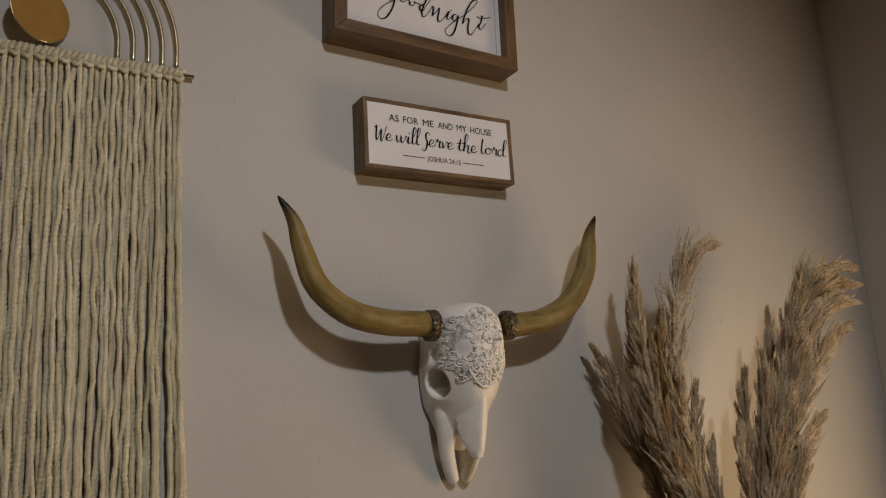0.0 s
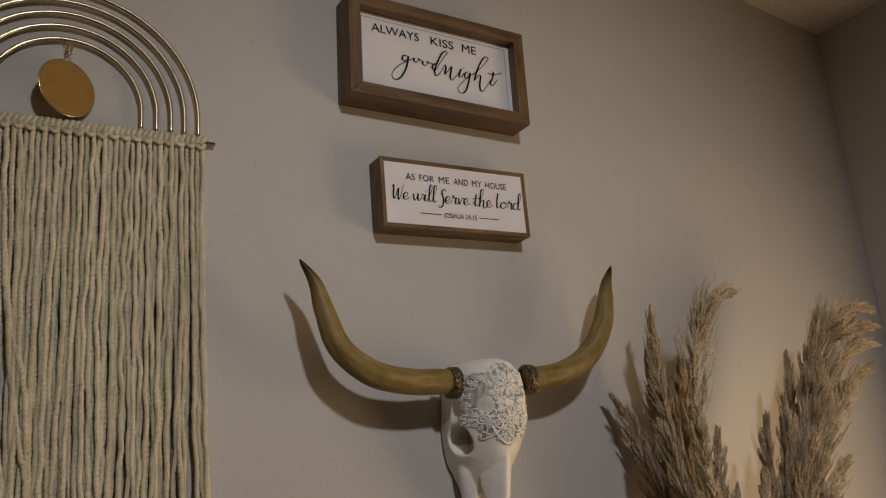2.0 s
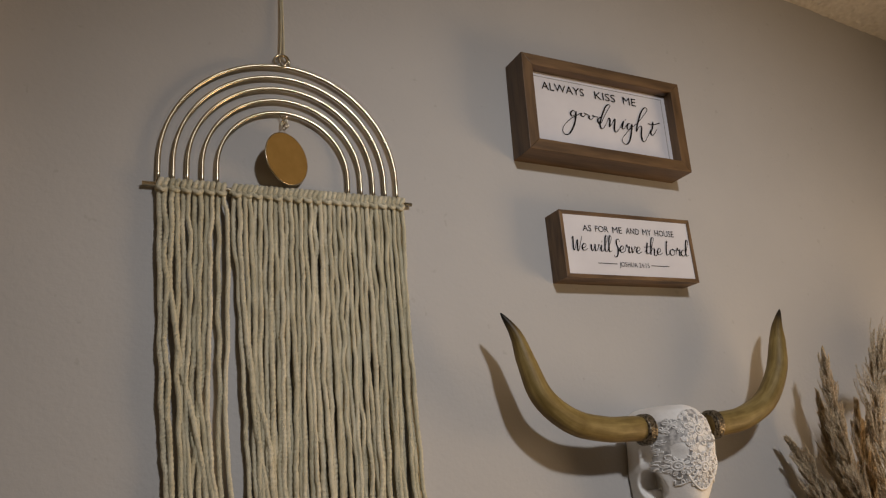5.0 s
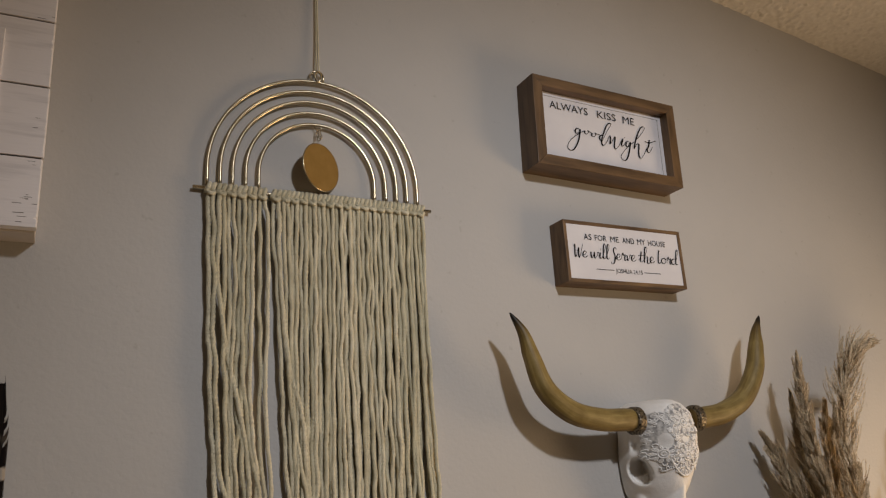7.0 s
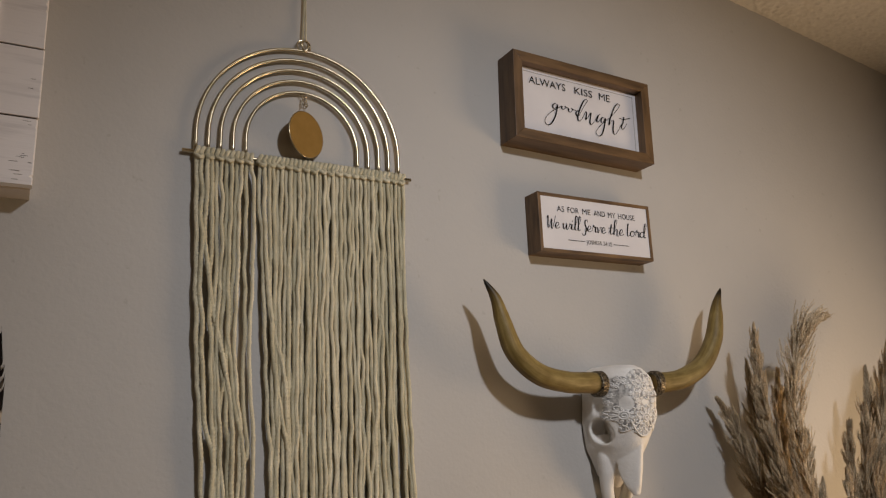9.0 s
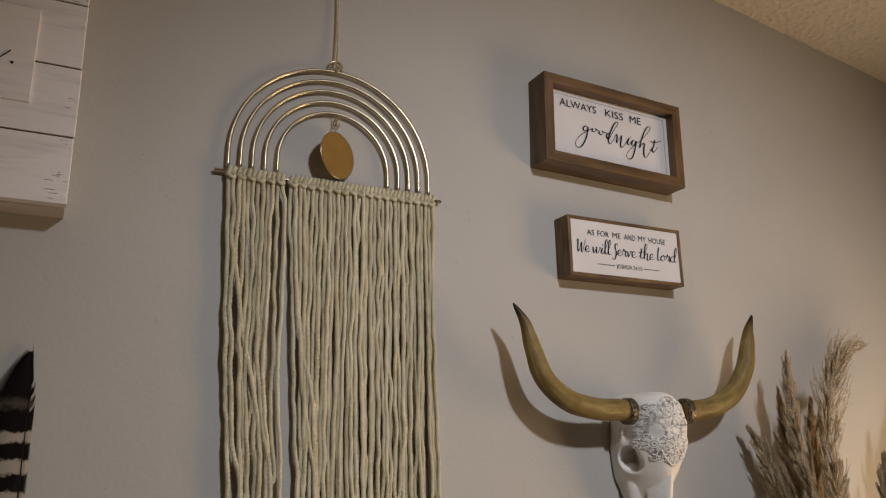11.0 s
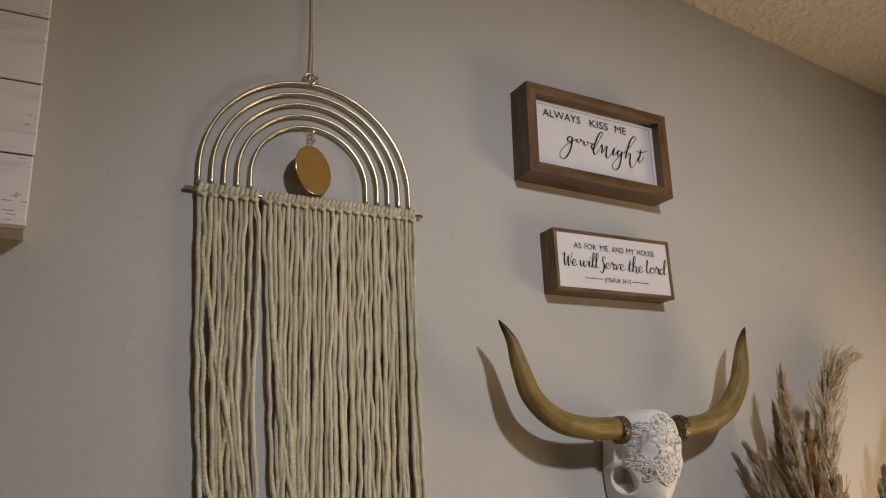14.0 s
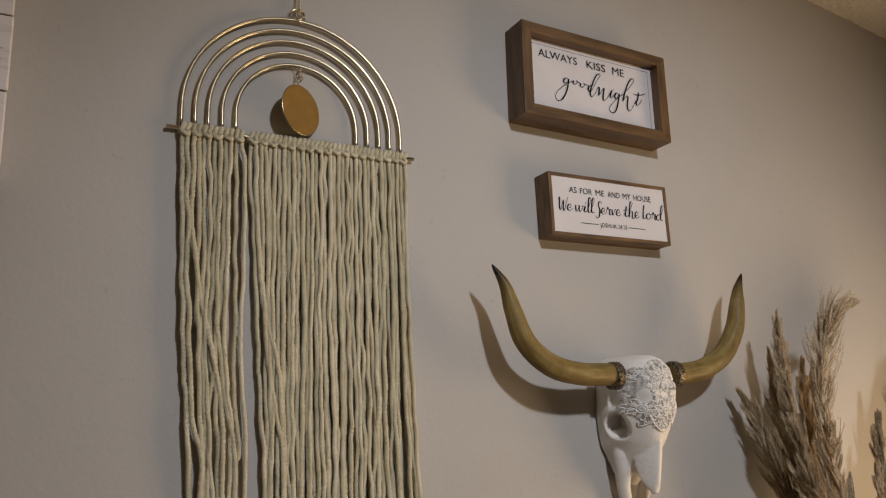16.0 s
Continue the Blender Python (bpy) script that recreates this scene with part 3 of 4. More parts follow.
def on_lace(x, z):
    """Whether a spot of the forehead lies under the lace: clear of the eyes, of four bare ovals and above the scalloped hem."""
    u = abs(x - SX)
    if math.hypot((u - 0.0620) / 0.0190, (z - 1.437) / 0.0220) < 1 or u > 0.93 * skull_level(z)[0]:
        return False
    if math.hypot((u - 0.036) / 0.0105, (z - 1.489) / 0.0130) < 1 or math.hypot(u / 0.0085, (z - 1.4905) / 0.0060) < 1:
        return False
    hem = min(math.hypot(u / 0.9, z - 1.459) - 0.033, math.hypot((u - 0.041) / 0.9, z - 1.464) - 0.029)
    crown = math.hypot(u / 1.0, z - 1.522) - 0.034
    spray = math.hypot(u - 0.040, z - 1.528) - 0.014
    return min(hem, crown, spray) < 0 or (1.450 < z < 1.515 and u < 0.060)


def lace_spot(x, z, lift):
    X, Y, Z = sculpt(x, skull_front(x, z), z)
    return X, Y - lift, Z


def lace_ground():
    """The thin web between the lace threads, mottled from dark grey to near white."""
    step, at, V, F = 0.0012, {}, [], []
    xs, zs = np.arange(SX - 0.066, SX + 0.066, step), np.arange(1.422, 1.560, step)
    for i, x in enumerate(xs):
        for j, z in enumerate(zs):
            if on_lace(x, z):
                at[i, j] = len(V)
                V.append(lace_spot(x, z, 0.0007))
    for i, j in at:
        if (i + 1, j) in at and (i, j + 1) in at and (i + 1, j + 1) in at:
            F.append((at[i, j], at[i + 1, j], at[i + 1, j + 1], at[i, j + 1]))
    return V, F


def lace_line(path, thick):
    path = [(x, z) for x, z in path if on_lace(x, z)]
    if len(path) < 4:
        return [], []
    return tube(np.array([lace_spot(x, z, thick * 0.75) for x, z in path]), thick, 6)


def lace_loop(cx, cz, r0, r1, a, wide, thick):
    """A petal: a pointed loop from radius r0 to r1 in the direction a."""
    loop = []
    for t in np.linspace(0, 2 * math.pi, 13):
        q, w = (r0 + r1) / 2 - (r1 - r0) / 2 * math.cos(t), wide * math.sin(t) * (0.75 - 0.25 * math.cos(t))
        loop.append((cx + q * math.cos(a) - w * math.sin(a), cz + q * math.sin(a) + w * math.cos(a)))
    return lace_line(loop, thick)


def lace_arc(cx, cz, r, a0, a1, thick):
    return lace_line([(cx + r * math.cos(a), cz + r * math.sin(a)) for a in np.linspace(a0, a1, max(8, int(abs(a1 - a0) * 5)))], thick)


def medallion(cx, cz, r):
    """A crocheted round: a ringed eye, spokes, a row of petals and a picot edge."""
    out = [lace_arc(cx, cz, 0.20 * r, 0, 6.3, 0.0019), lace_arc(cx, cz, 0.42 * r, 0, 6.3, 0.0017)]
    n = 9
    for k in range(n):
        a = 2 * math.pi * (k + 0.5) / n
        out.append(lace_loop(cx, cz, 0.46 * r, 0.94 * r, a, 0.15 * r, 0.0013))
        out.append(lace_line([(cx + q * r * math.cos(a), cz + q * r * math.sin(a)) for q in np.linspace(0.52, 0.84, 5)], 0.0012))
        e = a + math.pi / n
        out.append(lace_arc(cx + 1.06 * r * math.cos(e), cz + 1.06 * r * math.sin(e), 0.17 * r, e - 2.0, e + 2.0, 0.0016))
    return out


def blossom(cx, cz, r, turn):
    return [lace_loop(cx, cz, 0.15 * r, r, turn + k * 1.2566, 0.30 * r, 0.0013) for k in range(5)] + [lace_arc(cx, cz, 0.12 * r, 0, 6.3, 0.0014)]


def lace_relief():
    """Crocheted medallions, fans, blossoms and a scalloped hem over the forehead."""
    rng = random.Random(4)
    pieces = medallion(SX, 1.520, 0.0205)
    for sgn in (-1, 1):
        for u, z, r in ((0.040, 1.532, 0.0078), (0.031, 1.522, 0.0058), (0.049, 1.523, 0.0062), (0.014, 1.549, 0.0056), (0.026, 1.543, 0.0056), (0.057, 1.505, 0.0058), (0.058, 1.490, 0.0054), (0.019, 1.492, 0.0064), (0.018, 1.480, 0.0050), (0.030, 1.507, 0.0045)):
            pieces += blossom(SX + sgn * u, z, r, rng.uniform(0, 1.2))
        pieces += medallion(SX + sgn * 0.041, 1.466, 0.0165)
        for k in range(6):
            a = -math.pi / 2 + sgn * (-0.75 + 0.42 * k)
            pieces.append(lace_loop(SX + sgn * 0.041, 1.464, 0.0205, 0.0280, a, 0.0024, 0.0014))
        pieces.append(lace_arc(SX + sgn * 0.041, 1.464, 0.0285, -math.pi * 0.93, -math.pi * 0.07, 0.0016))
    pieces += medallion(SX, 1.461, 0.0190)
    for k in range(7):
        pieces.append(lace_loop(SX, 1.459, 0.0235, 0.0315, -math.pi / 2 + 0.33 * (k - 3), 0.0026, 0.0016))
    pieces.append(lace_line([(SX + 0.031 * u, 1.459 - 0.0335 * (1 - abs(u) ** 1.6) ** 0.8) for u in np.linspace(-0.97, 0.97, 34)], 0.0019))
    for k in range(46):
        x, z, r = SX + rng.uniform(-0.062, 0.062), rng.uniform(1.430, 1.556), rng.uniform(0.0016, 0.0030)
        a = rng.uniform(0, 6.3)
        pieces.append(lace_arc(x, z, r, a, a + rng.uniform(2.5, 5.0), 0.0012))
    return joined(pieces)


def horn(side):
    if side < 0:
        P = [(0.653, 0.876, 1.527), (0.622, 0.873, 1.530), (0.565, 0.871, 1.5315), (0.502, 0.870, 1.546), (0.452, 0.870, 1.585), (0.430, 0.871, 1.640), (0.417, 0.873, 1.685), (0.395, 0.876, 1.721)]
    else:
        P = [(0.787, 0.879, 1.528), (0.812, 0.876, 1.530), (0.867, 0.873, 1.5385), (0.925, 0.871, 1.567), (0.966, 0.870, 1.618), (0.984, 0.871, 1.668), (0.994, 0.872, 1.703), (1.013, 0.874, 1.738)]
    P = smooth_line(P, 90)
    R = np.interp(np.linspace(0, 1, 90), [0, 0.14, 0.42, 0.62, 0.75, 0.87, 0.97, 1], [0.0195, 0.0205, 0.0203, 0.0182, 0.0146, 0.0096, 0.0040, 0.0012])
    return tube(P, R, 28)


def collar(side):
    """A woven bronze band: a ring whose face is worked into slanting strands."""
    x0, x1, zc, yc = (0.634, 0.655, 1.5275, 0.875) if side < 0 else (0.784, 0.804, 1.529, 0.878)
    V, n, m = [], 96, 14
    for i in range(m):
        t = i / (m - 1)
        for j in range(n):
            a = 2 * math.pi * j / n
            edge = min(t, 1 - t) * 2
            r = 0.0215 + 0.0028 * min(1, edge * 3) + 0.0013 * abs(math.sin(a * 13 + (t * 6 if t < 0.5 else (1 - t) * 6) * 1.0)) * (1 if 0.12 < t < 0.88 else 0.2)
            if i in (0, m - 1):
                r = 0.0185
            V.append((x0 + (x1 - x0) * t, yc + r * math.cos(a), zc + r * math.sin(a)))
    F = [(i * n + j, (i + 1) * n + j, (i + 1) * n + (j + 1) % n, i * n + (j + 1) % n) for i in range(m - 1) for j in range(n)]
    return V, F


def longhorn_skull():
    s = thing("longhorn_skull", (SX, WALL_Y, 1.42), "white longhorn skull with lace relief and olive-brown horns", "wall decor")
    bone = [skull_face(), bone_bridge(), nose_bone(), jaw_prong(-1), jaw_prong(1)]
    face = part("face", joined(bone), BONE, s, "smooth white painted skull face")
    cast = face.modifiers.new("cast", "REMESH")
    cast.mode, cast.voxel_size, cast.use_smooth_shade = "VOXEL", 0.0016, True
    soften = face.modifiers.new("soften", "SMOOTH")
    soften.factor, soften.iterations = 0.5, 9
    for sgn in (-1, 1):
        h = part("horn", horn(sgn), HORN, s, "olive-brown streaked horn with a dark tip")
        layer = h.data.uv_layers.new(name="along")
        for loop in h.data.loops:
            i, j = divmod(loop.vertex_index, 28)
            layer.data[loop.index].uv = (i / 89, abs(2 * j / 28 - 1))
        part("collar", collar(sgn), BRONZE, s, "woven antique bronze band round the horn")
    part("lace_web", lace_ground(), LACE_GREY, s, "mottled grey web between the lace threads")
    part("lace_relief", lace_relief(), LACE, s, "raised white lace flowers on the forehead")


longhorn_skull()


# ---- rainbow macrame ----
CX, CZ, BAR_Y = 0.0712, 1.9612, 0.9505
RADII = (0.1895, 0.1685, 0.148, 0.1265, 0.1045)
CORD_LOW = 1.13


def strand(way, rng, y):
    """A three-ply cord that hangs through the given places (height, x), with small bends of its own."""
    n = 540
    z = np.linspace(1.919, CORD_LOW + rng.uniform(-0.02, 0.02), n)
    way = sorted(way)
    line = smooth_line(way, 160)
    down = (1.919 - z) / 0.75
    x = np.interp(z, line[:, 0], line[:, 1])
    for k in range(4):
        x = x + rng.uniform(0.0002, 0.0008) * np.sin(z * rng.uniform(12, 100) + rng.uniform(0, 6.3)) * np.minimum(1, down * 10)
    x = x + rng.gauss(0, 0.0011) * np.sin(down * 9 + rng.uniform(0, 6)) * np.minimum(1, down * 3)
    x = x + rng.gauss(0, 0.0011) * np.sin(z * rng.uniform(50, 90) + rng.uniform(0, 6)) * np.exp(-(down / 0.14) ** 2) * np.minimum(1, down * 20)
    dy = rng.uniform(0.001, 0.003) * np.sin(z * rng.uniform(20, 45) + rng.uniform(0, 6)) * np.minimum(1, down * 5)
    g = np.random.default_rng(rng.randrange(10 ** 6))
    fuzz = np.convolve(g.normal(0, 1, n + 8), np.ones(5) / 5, "same")[4:-4]
    thick = rng.uniform(0.0035, 0.0043) * (1 + 0.06 * fuzz)
    x = x + 0.0004 * np.convolve(g.normal(0, 1, n + 8), np.ones(7) / 4, "same")[4:-4]
    return tube(np.stack([x, y + dy, z], -1), thick, 15, lobes=3, twist=rng.uniform(260, 320), lobe=0.27)


def knot(x, rng):
    """A lark's-head hitch: two turns over the bar and the bight that lies across them in front."""
    out, lean = [], rng.uniform(0.0020, 0.0045)
    for dx in (-0.0040, 0.0040):
        P = []
        for t in np.linspace(0, 1, 18):
            a = math.pi * (1.55 - 1.55 * t)
            P.append((x + dx + lean * math.sin(a) + 0.0006 * rng.uniform(-1, 1) * (0 < t < 1), BAR_Y - 0.0073 * math.cos(math.pi - a), 1.924 + 0.0073 * math.sin(a)))
        out.append(tube(np.array(P), rng.uniform(0.0041, 0.0046), 10, lobes=3, twist=300, lobe=0.14))
    drop = rng.uniform(-0.0012, 0.0012)
    cross = [(x - 0.0070, BAR_Y - 0.0040, 1.9175 + drop), (x - 0.0038, BAR_Y - 0.0105, 1.9128 + drop), (x, BAR_Y - 0.0118, 1.9105 + drop), (x + 0.0038, BAR_Y - 0.0105, 1.9128 - drop), (x + 0.0070, BAR_Y - 0.0040, 1.9175 - drop)]
    out.append(tube(smooth_line(cross, 18), rng.uniform(0.0034, 0.0039), 10, lobes=3, twist=300, lobe=0.14))
    return joined(out)


def macrame():
    rng = random.Random(11)
    m = thing("macrame_hanging", (CX, WALL_Y, 1.924), "brass rainbow wall hanging with long cream cotton fringe", "wall hanging")
    part("bar", tube(np.array([(-0.140, BAR_Y, 1.924), (0.0, BAR_Y, 1.924), (0.2865, BAR_Y, 1.924)]), 0.0034, 16), BRASS, m, "thin brass bar")
    for r in RADII:
        P = [(CX - r, BAR_Y, 1.924), (CX - r, BAR_Y, 1.942)] + [(CX - r * math.cos(a), BAR_Y, CZ + r * math.sin(a)) for a in np.linspace(0, math.pi, 140)] + [(CX + r, BAR_Y, 1.942), (CX + r, BAR_Y, 1.924)]
        part("arc", tube(np.array(P), 0.0032, 18), BRASS, m, "bent brass rod arc")
    top = CZ + RADII[0]
    part("hanging_ring", ring((CX - 0.003, BAR_Y, top + 0.0115), 0.0105, 0.0017, (0.15, 1, 0)), BRASS, m, "small brass ring")
    part("hanging_ring", ring((CX + 0.003, BAR_Y - 0.003, top + 0.0095), 0.0105, 0.0017, (-0.5, 1, 0.1)), BRASS, m, "small brass ring")
    for dx in (-0.0016, 0.0016):
        part("hanging_cord", tube(smooth_line([(CX + dx * 2, BAR_Y, top + 0.019), (CX + dx + 0.001, 0.952, 2.26), (CX + dx, 0.956, 2.42), (CX, 0.957, 2.47)], 420), 0.0018, 8, lobes=3, twist=420, lobe=0.22), COTTON, m, "thin cream cord")
    part("nail", tube(np.array([(CX, 0.950, 2.47), (CX, 0.972, 2.47)]), 0.0022, 10), BRASS, m)
    inner = CZ + RADII[4]
    part("chain_link", ring((CX, BAR_Y, inner - 0.0035), 0.0058, 0.0010, (0.2, 1, 0)), BRASS, m)
    for k in range(4):
        part("chain_link", ring((CX + 0.0016 * (-1) ** k, BAR_Y - 0.004 * k, inner - 0.0125 - 0.0062 * k), 0.0045, 0.0010, (1, 0.5, 0) if k % 2 else (-0.4, 1, 0), 18, 6), BRASS, m)
    a = radians(28)
    bm = bmesh.new()
    bmesh.ops.create_cone(bm, cap_ends=True, segments=72, radius1=0.0428, radius2=0.0428, depth=0.0022, matrix=Matrix.Translation((CX, 0.935, 1.9785)) @ Matrix.Rotation(a, 4, "Z") @ Matrix.Rotation(radians(90), 4, "X"))
    bmesh.ops.bevel(bm, geom=[e for e in bm.edges if len(e.link_faces) == 2 and e.calc_face_angle(0) > 1], offset=0.0005, segments=2, affect="EDGES")
    bm.verts.index_update()
    part("disc", ([v.co[:] for v in bm.verts], [[v.index for v in f.verts] for f in bm.faces]), DISC, m, "round satin-gold metal disc", False)
    part("rim", ring((CX, 0.935, 1.9785), 0.0428, 0.0011, (math.sin(a), -math.cos(a), 0), 72, 8), BRASS, m, "polished thin edge of the disc")
    bm.free()
    left = [-0.1120 + 0.0167 * k for k in range(6)]
    right = [-0.0050 + 0.01572 * k for k in range(18)]
    # cords that stray from the plumb line: order from the bar's start, then the places they pass
    stray = {}
    stray[0] = [(1.81, -0.1135), (1.63, -0.1065), (1.51, -0.098), (1.38, -0.091), (1.12, -0.087)]
    stray[1] = [(1.81, -0.1055), (1.70, -0.103), (1.63, -0.099), (1.51, -0.0915), (1.38, -0.073), (1.12, -0.068)]
    stray[2] = [(1.766, -0.097), (1.68, -0.086), (1.60, -0.070), (1.547, -0.058), (1.49, -0.048), (1.38, -0.043), (1.12, -0.040)]
    stray[3] = [(1.75, -0.0875), (1.60, -0.083), (1.45, -0.078), (1.12, -0.072)]
    stray[4] = [(1.75, -0.0790), (1.60, -0.079), (1.45, -0.070), (1.12, -0.064)]
    stray[5] = [(1.75, -0.0720), (1.60, -0.072), (1.45, -0.063), (1.12, -0.050)]
    stray[6] = [(1.75, -0.0640), (1.60, -0.065), (1.45, -0.052), (1.12, -0.047)]
    stray[7] = [(1.75, -0.0570), (1.62, -0.058), (1.50, -0.044), (1.40, -0.026), (1.12, -0.030)]
    stray[8] = [(1.78, -0.0500), (1.70, -0.0500), (1.62, -0.053), (1.547, -0.059), (1.45, -0.066), (1.12, -0.058)]
    stray[9] = [(1.80, -0.0440), (1.70, -0.0435), (1.60, -0.0455), (1.50, -0.037), (1.42, -0.033), (1.12, -0.036)]
    stray[10] = [(1.86, -0.0320), (1.726, -0.0305), (1.628, -0.028), (1.53, -0.030), (1.426, -0.0215), (1.38, -0.030), (1.12, -0.024)]
    stray[11] = [(1.866, -0.0195), (1.70, -0.0180), (1.63, -0.022), (1.52, -0.017), (1.426, -0.012), (1.12, -0.010)]
    stray[12] = [(1.85, -0.0100), (1.774, -0.002), (1.683, 0.0015), (1.594, 0.006), (1.466, 0.013), (1.376, 0.019), (1.12, 0.024)]
    stray[13] = [(1.85, -0.0010), (1.774, 0.003), (1.68, 0.010), (1.63, 0.019), (1.551, 0.036), (1.47, 0.043), (1.12, 0.050)]
    stray[14] = [(1.78, 0.0105), (1.66, 0.0130), (1.55, 0.022), (1.474, 0.036), (1.39, 0.052), (1.30, 0.064), (1.12, 0.070)]
    stray[15] = [(1.78, 0.0190), (1.66, 0.0210), (1.55, 0.024), (1.45, 0.026), (1.12, 0.032)]
    stray[45] = [(1.78, 0.2510), (1.64, 0.2515), (1.50, 0.2540), (1.36, 0.2590), (1.12, 0.2620)]
    stray[46] = [(1.78, 0.2575), (1.64, 0.2580), (1.50, 0.2610), (1.36, 0.2665), (1.12, 0.2700)]
    stray[47] = [(1.78, 0.2640), (1.64, 0.2645), (1.50, 0.2675), (1.36, 0.2735), (1.12, 0.2780)]
    cords = [x + dx for x in left + right for dx in (-0.0039, 0.0039)]
    for x in left + right:
        part("knot", knot(x, rng), COTTON, m)
    sway = [rng.gauss(0, 0.0022) for _ in range(16)]
    for i, x in enumerate(cords):
        way = [(1.93, x), (1.90, x)]
        if i in stray:
            way += stray[i]
        else:
            for k, z in enumerate((1.78, 1.64, 1.50, 1.36, 1.12)):
                u = (x + 0.03 * k) / 0.035 % 15
                drift = sway[int(u)] * (1 - u % 1) + sway[int(u) + 1] * (u % 1)
                way.append((z, min(x, 0.262) + (drift * 0.7 + rng.gauss(0, 0.0016)) * (0.5 + 0.25 * k)))
        part("cord", strand(way, rng, BAR_Y - (0.0085 if i in (2, 13, 14) else 0.0045 + 0.003 * (i % 2))), COTTON, m)
        if i > 14:
            part("cord", strand([(z, a + 0.0035 + rng.gauss(0, 0.001)) if z < 1.88 else (z, a) for z, a in way], rng, BAR_Y + 0.002), COTTON, m)


macrame()


# ---- whitewashed plank sign ----
def plank(x0, x1, front, back, z0, z1, rng):
    """A board whose cut end and lower arris are chipped."""
    n, V = 40, []
    zs = np.linspace(z0, z1, n)
    for z in zs:
        nick = max(0, rng.gauss(-0.0008, 0.0012))
        for x, y in ((x0, back), (x0, front), (x1 - 0.0015 - nick, front), (x1 - nick * 0.5, front + 0.0015), (x1, back)):
            V.append((x, y, z))
    F = [(i * 5 + j, i * 5 + (j + 1) % 5, (i + 1) * 5 + (j + 1) % 5, (i + 1) * 5 + j) for i in range(n - 1) for j in range(5)]
    F += [(4, 3, 2, 1, 0), tuple((n - 1) * 5 + j for j in range(5))]
    return V, F


def plank_sign():
    rng = random.Random(8)
    s = thing("plank_sign", (-0.55, 0.925, 1.812), "whitewashed wooden plank sign with chipped edges on the wall", "wall sign")
    front, back, x1, x0 = 0.889, 0.959, -0.3545, -0.78
    z = [1.8135, 1.9185, 2.0305, 2.1385, 2.250, 2.36]
    for a, b in zip(z[:-1], z[1:]):
        part("plank", plank(x0, x1 + rng.uniform(-0.0008, 0.0008), front, front + 0.018, a + 0.0016, b - 0.0016, rng), WHITEWASH, s, smooth=False)
    part("backing", box(x0 + 0.004, x1 - 0.003, front + 0.0185, back, z[0] - 0.001, z[-1] - 0.001), CANVAS_SIDE, s, "dull raw side and underside of the sign", False)
    part("groove", box(x0 + 0.002, x1 - 0.0025, front + 0.0035, front + 0.0184, z[0] + 0.004, z[-1] - 0.004), CRACK, s, "dark gaps between the planks", False)
    part("raised_plate", box(-0.70, -0.4185, front - 0.0042, front + 0.001, 1.9625, 2.114, 0.0012), WHITEWASH, s, "raised whitewashed name plate", False)
    y = front - 0.0047
    part("lettering", tube(smooth_line([(-0.475, y, 2.016), (-0.462, y, 2.026), (-0.451, y, 2.038)], 12), [0.0009] * 12, 6), INK, s, "end of a thin black pen stroke")
    part("lettering", tube(np.array([(-0.4475, y - 0.0004, 2.0195), (-0.4475, y + 0.001, 2.0195)]), 0.0021, 14), INK, s, "black dot")
    for k in range(16):
        zz = rng.uniform(1.817, 1.865) if k < 10 else rng.uniform(1.87, 2.24)
        ln = rng.uniform(0.004, 0.016)
        xe = x1 - rng.uniform(0.0, 0.02)
        part("crack", box(xe - ln, xe - 0.002, front - 0.0002, front + 0.001, zz, zz + rng.uniform(0.0003, 0.0007)), CRACK, s, smooth=False)


plank_sign()


# ---- feather ----
def feather():
    rng = random.Random(3)
    f = thing("feather", (-0.377, 0.952, 1.26), "single black and cream barred feather against the wall", "feather")
    spine = smooth_line([(-0.3725, 0.953, 1.25), (-0.3735, 0.950, 1.36), (-0.3745, 0.949, 1.46), (-0.375, 0.950, 1.54), (-0.3785, 0.952, 1.610)], 160)
    part("shaft", tube(spine[:146], np.linspace(0.0015, 0.0004, 146), 8), QUILL, f, "dark quill")
    for side, reach in ((-1, 0.043), (1, 0.0085)):
        pieces = []
        for i in range(18, 158):
            p = spine[i]
            t = i / 159
            w = reach * min(1, (1 - t) * 3.2 + 0.01) ** 0.8 * (0.985 + 0.03 * rng.random())
            gap = side > 0 and (t > 0.68 and t < 0.84) and i % 9 in (0, 1, 2, 3)
            if gap:
                w *= 0.25
            if side > 0 and t > 0.8:
                w *= 0.8
            up = 0.75 * w + (0.012 if side > 0 else 0.004)
            a, b = np.array(p), np.array([p[0] + side * w, p[1] + 0.003, p[2] + up])
            mid = (a + b) / 2 + np.array([side * 0.0015, -0.0025, -0.0025])
            c = smooth_line([a, mid, b], 6)
            ww = np.array([0.0011, 0.0013, 0.0013, 0.0012, 0.0010, 0.0003])
            V = [(q[0], q[1] - 0.0002 * k, q[2] + k * h) for q, h in zip(c, ww) for k in (1, -1)]
            pieces.append((V, [(2 * j, 2 * j + 1, 2 * j + 3, 2 * j + 2) for j in range(5)]))
        part("vane", joined(pieces), FEATHER, f, "barred vane of fine barbs")


feather()


# ---- pampas grass ----
MOUTH = np.array((1.19, 0.815, 0.86))


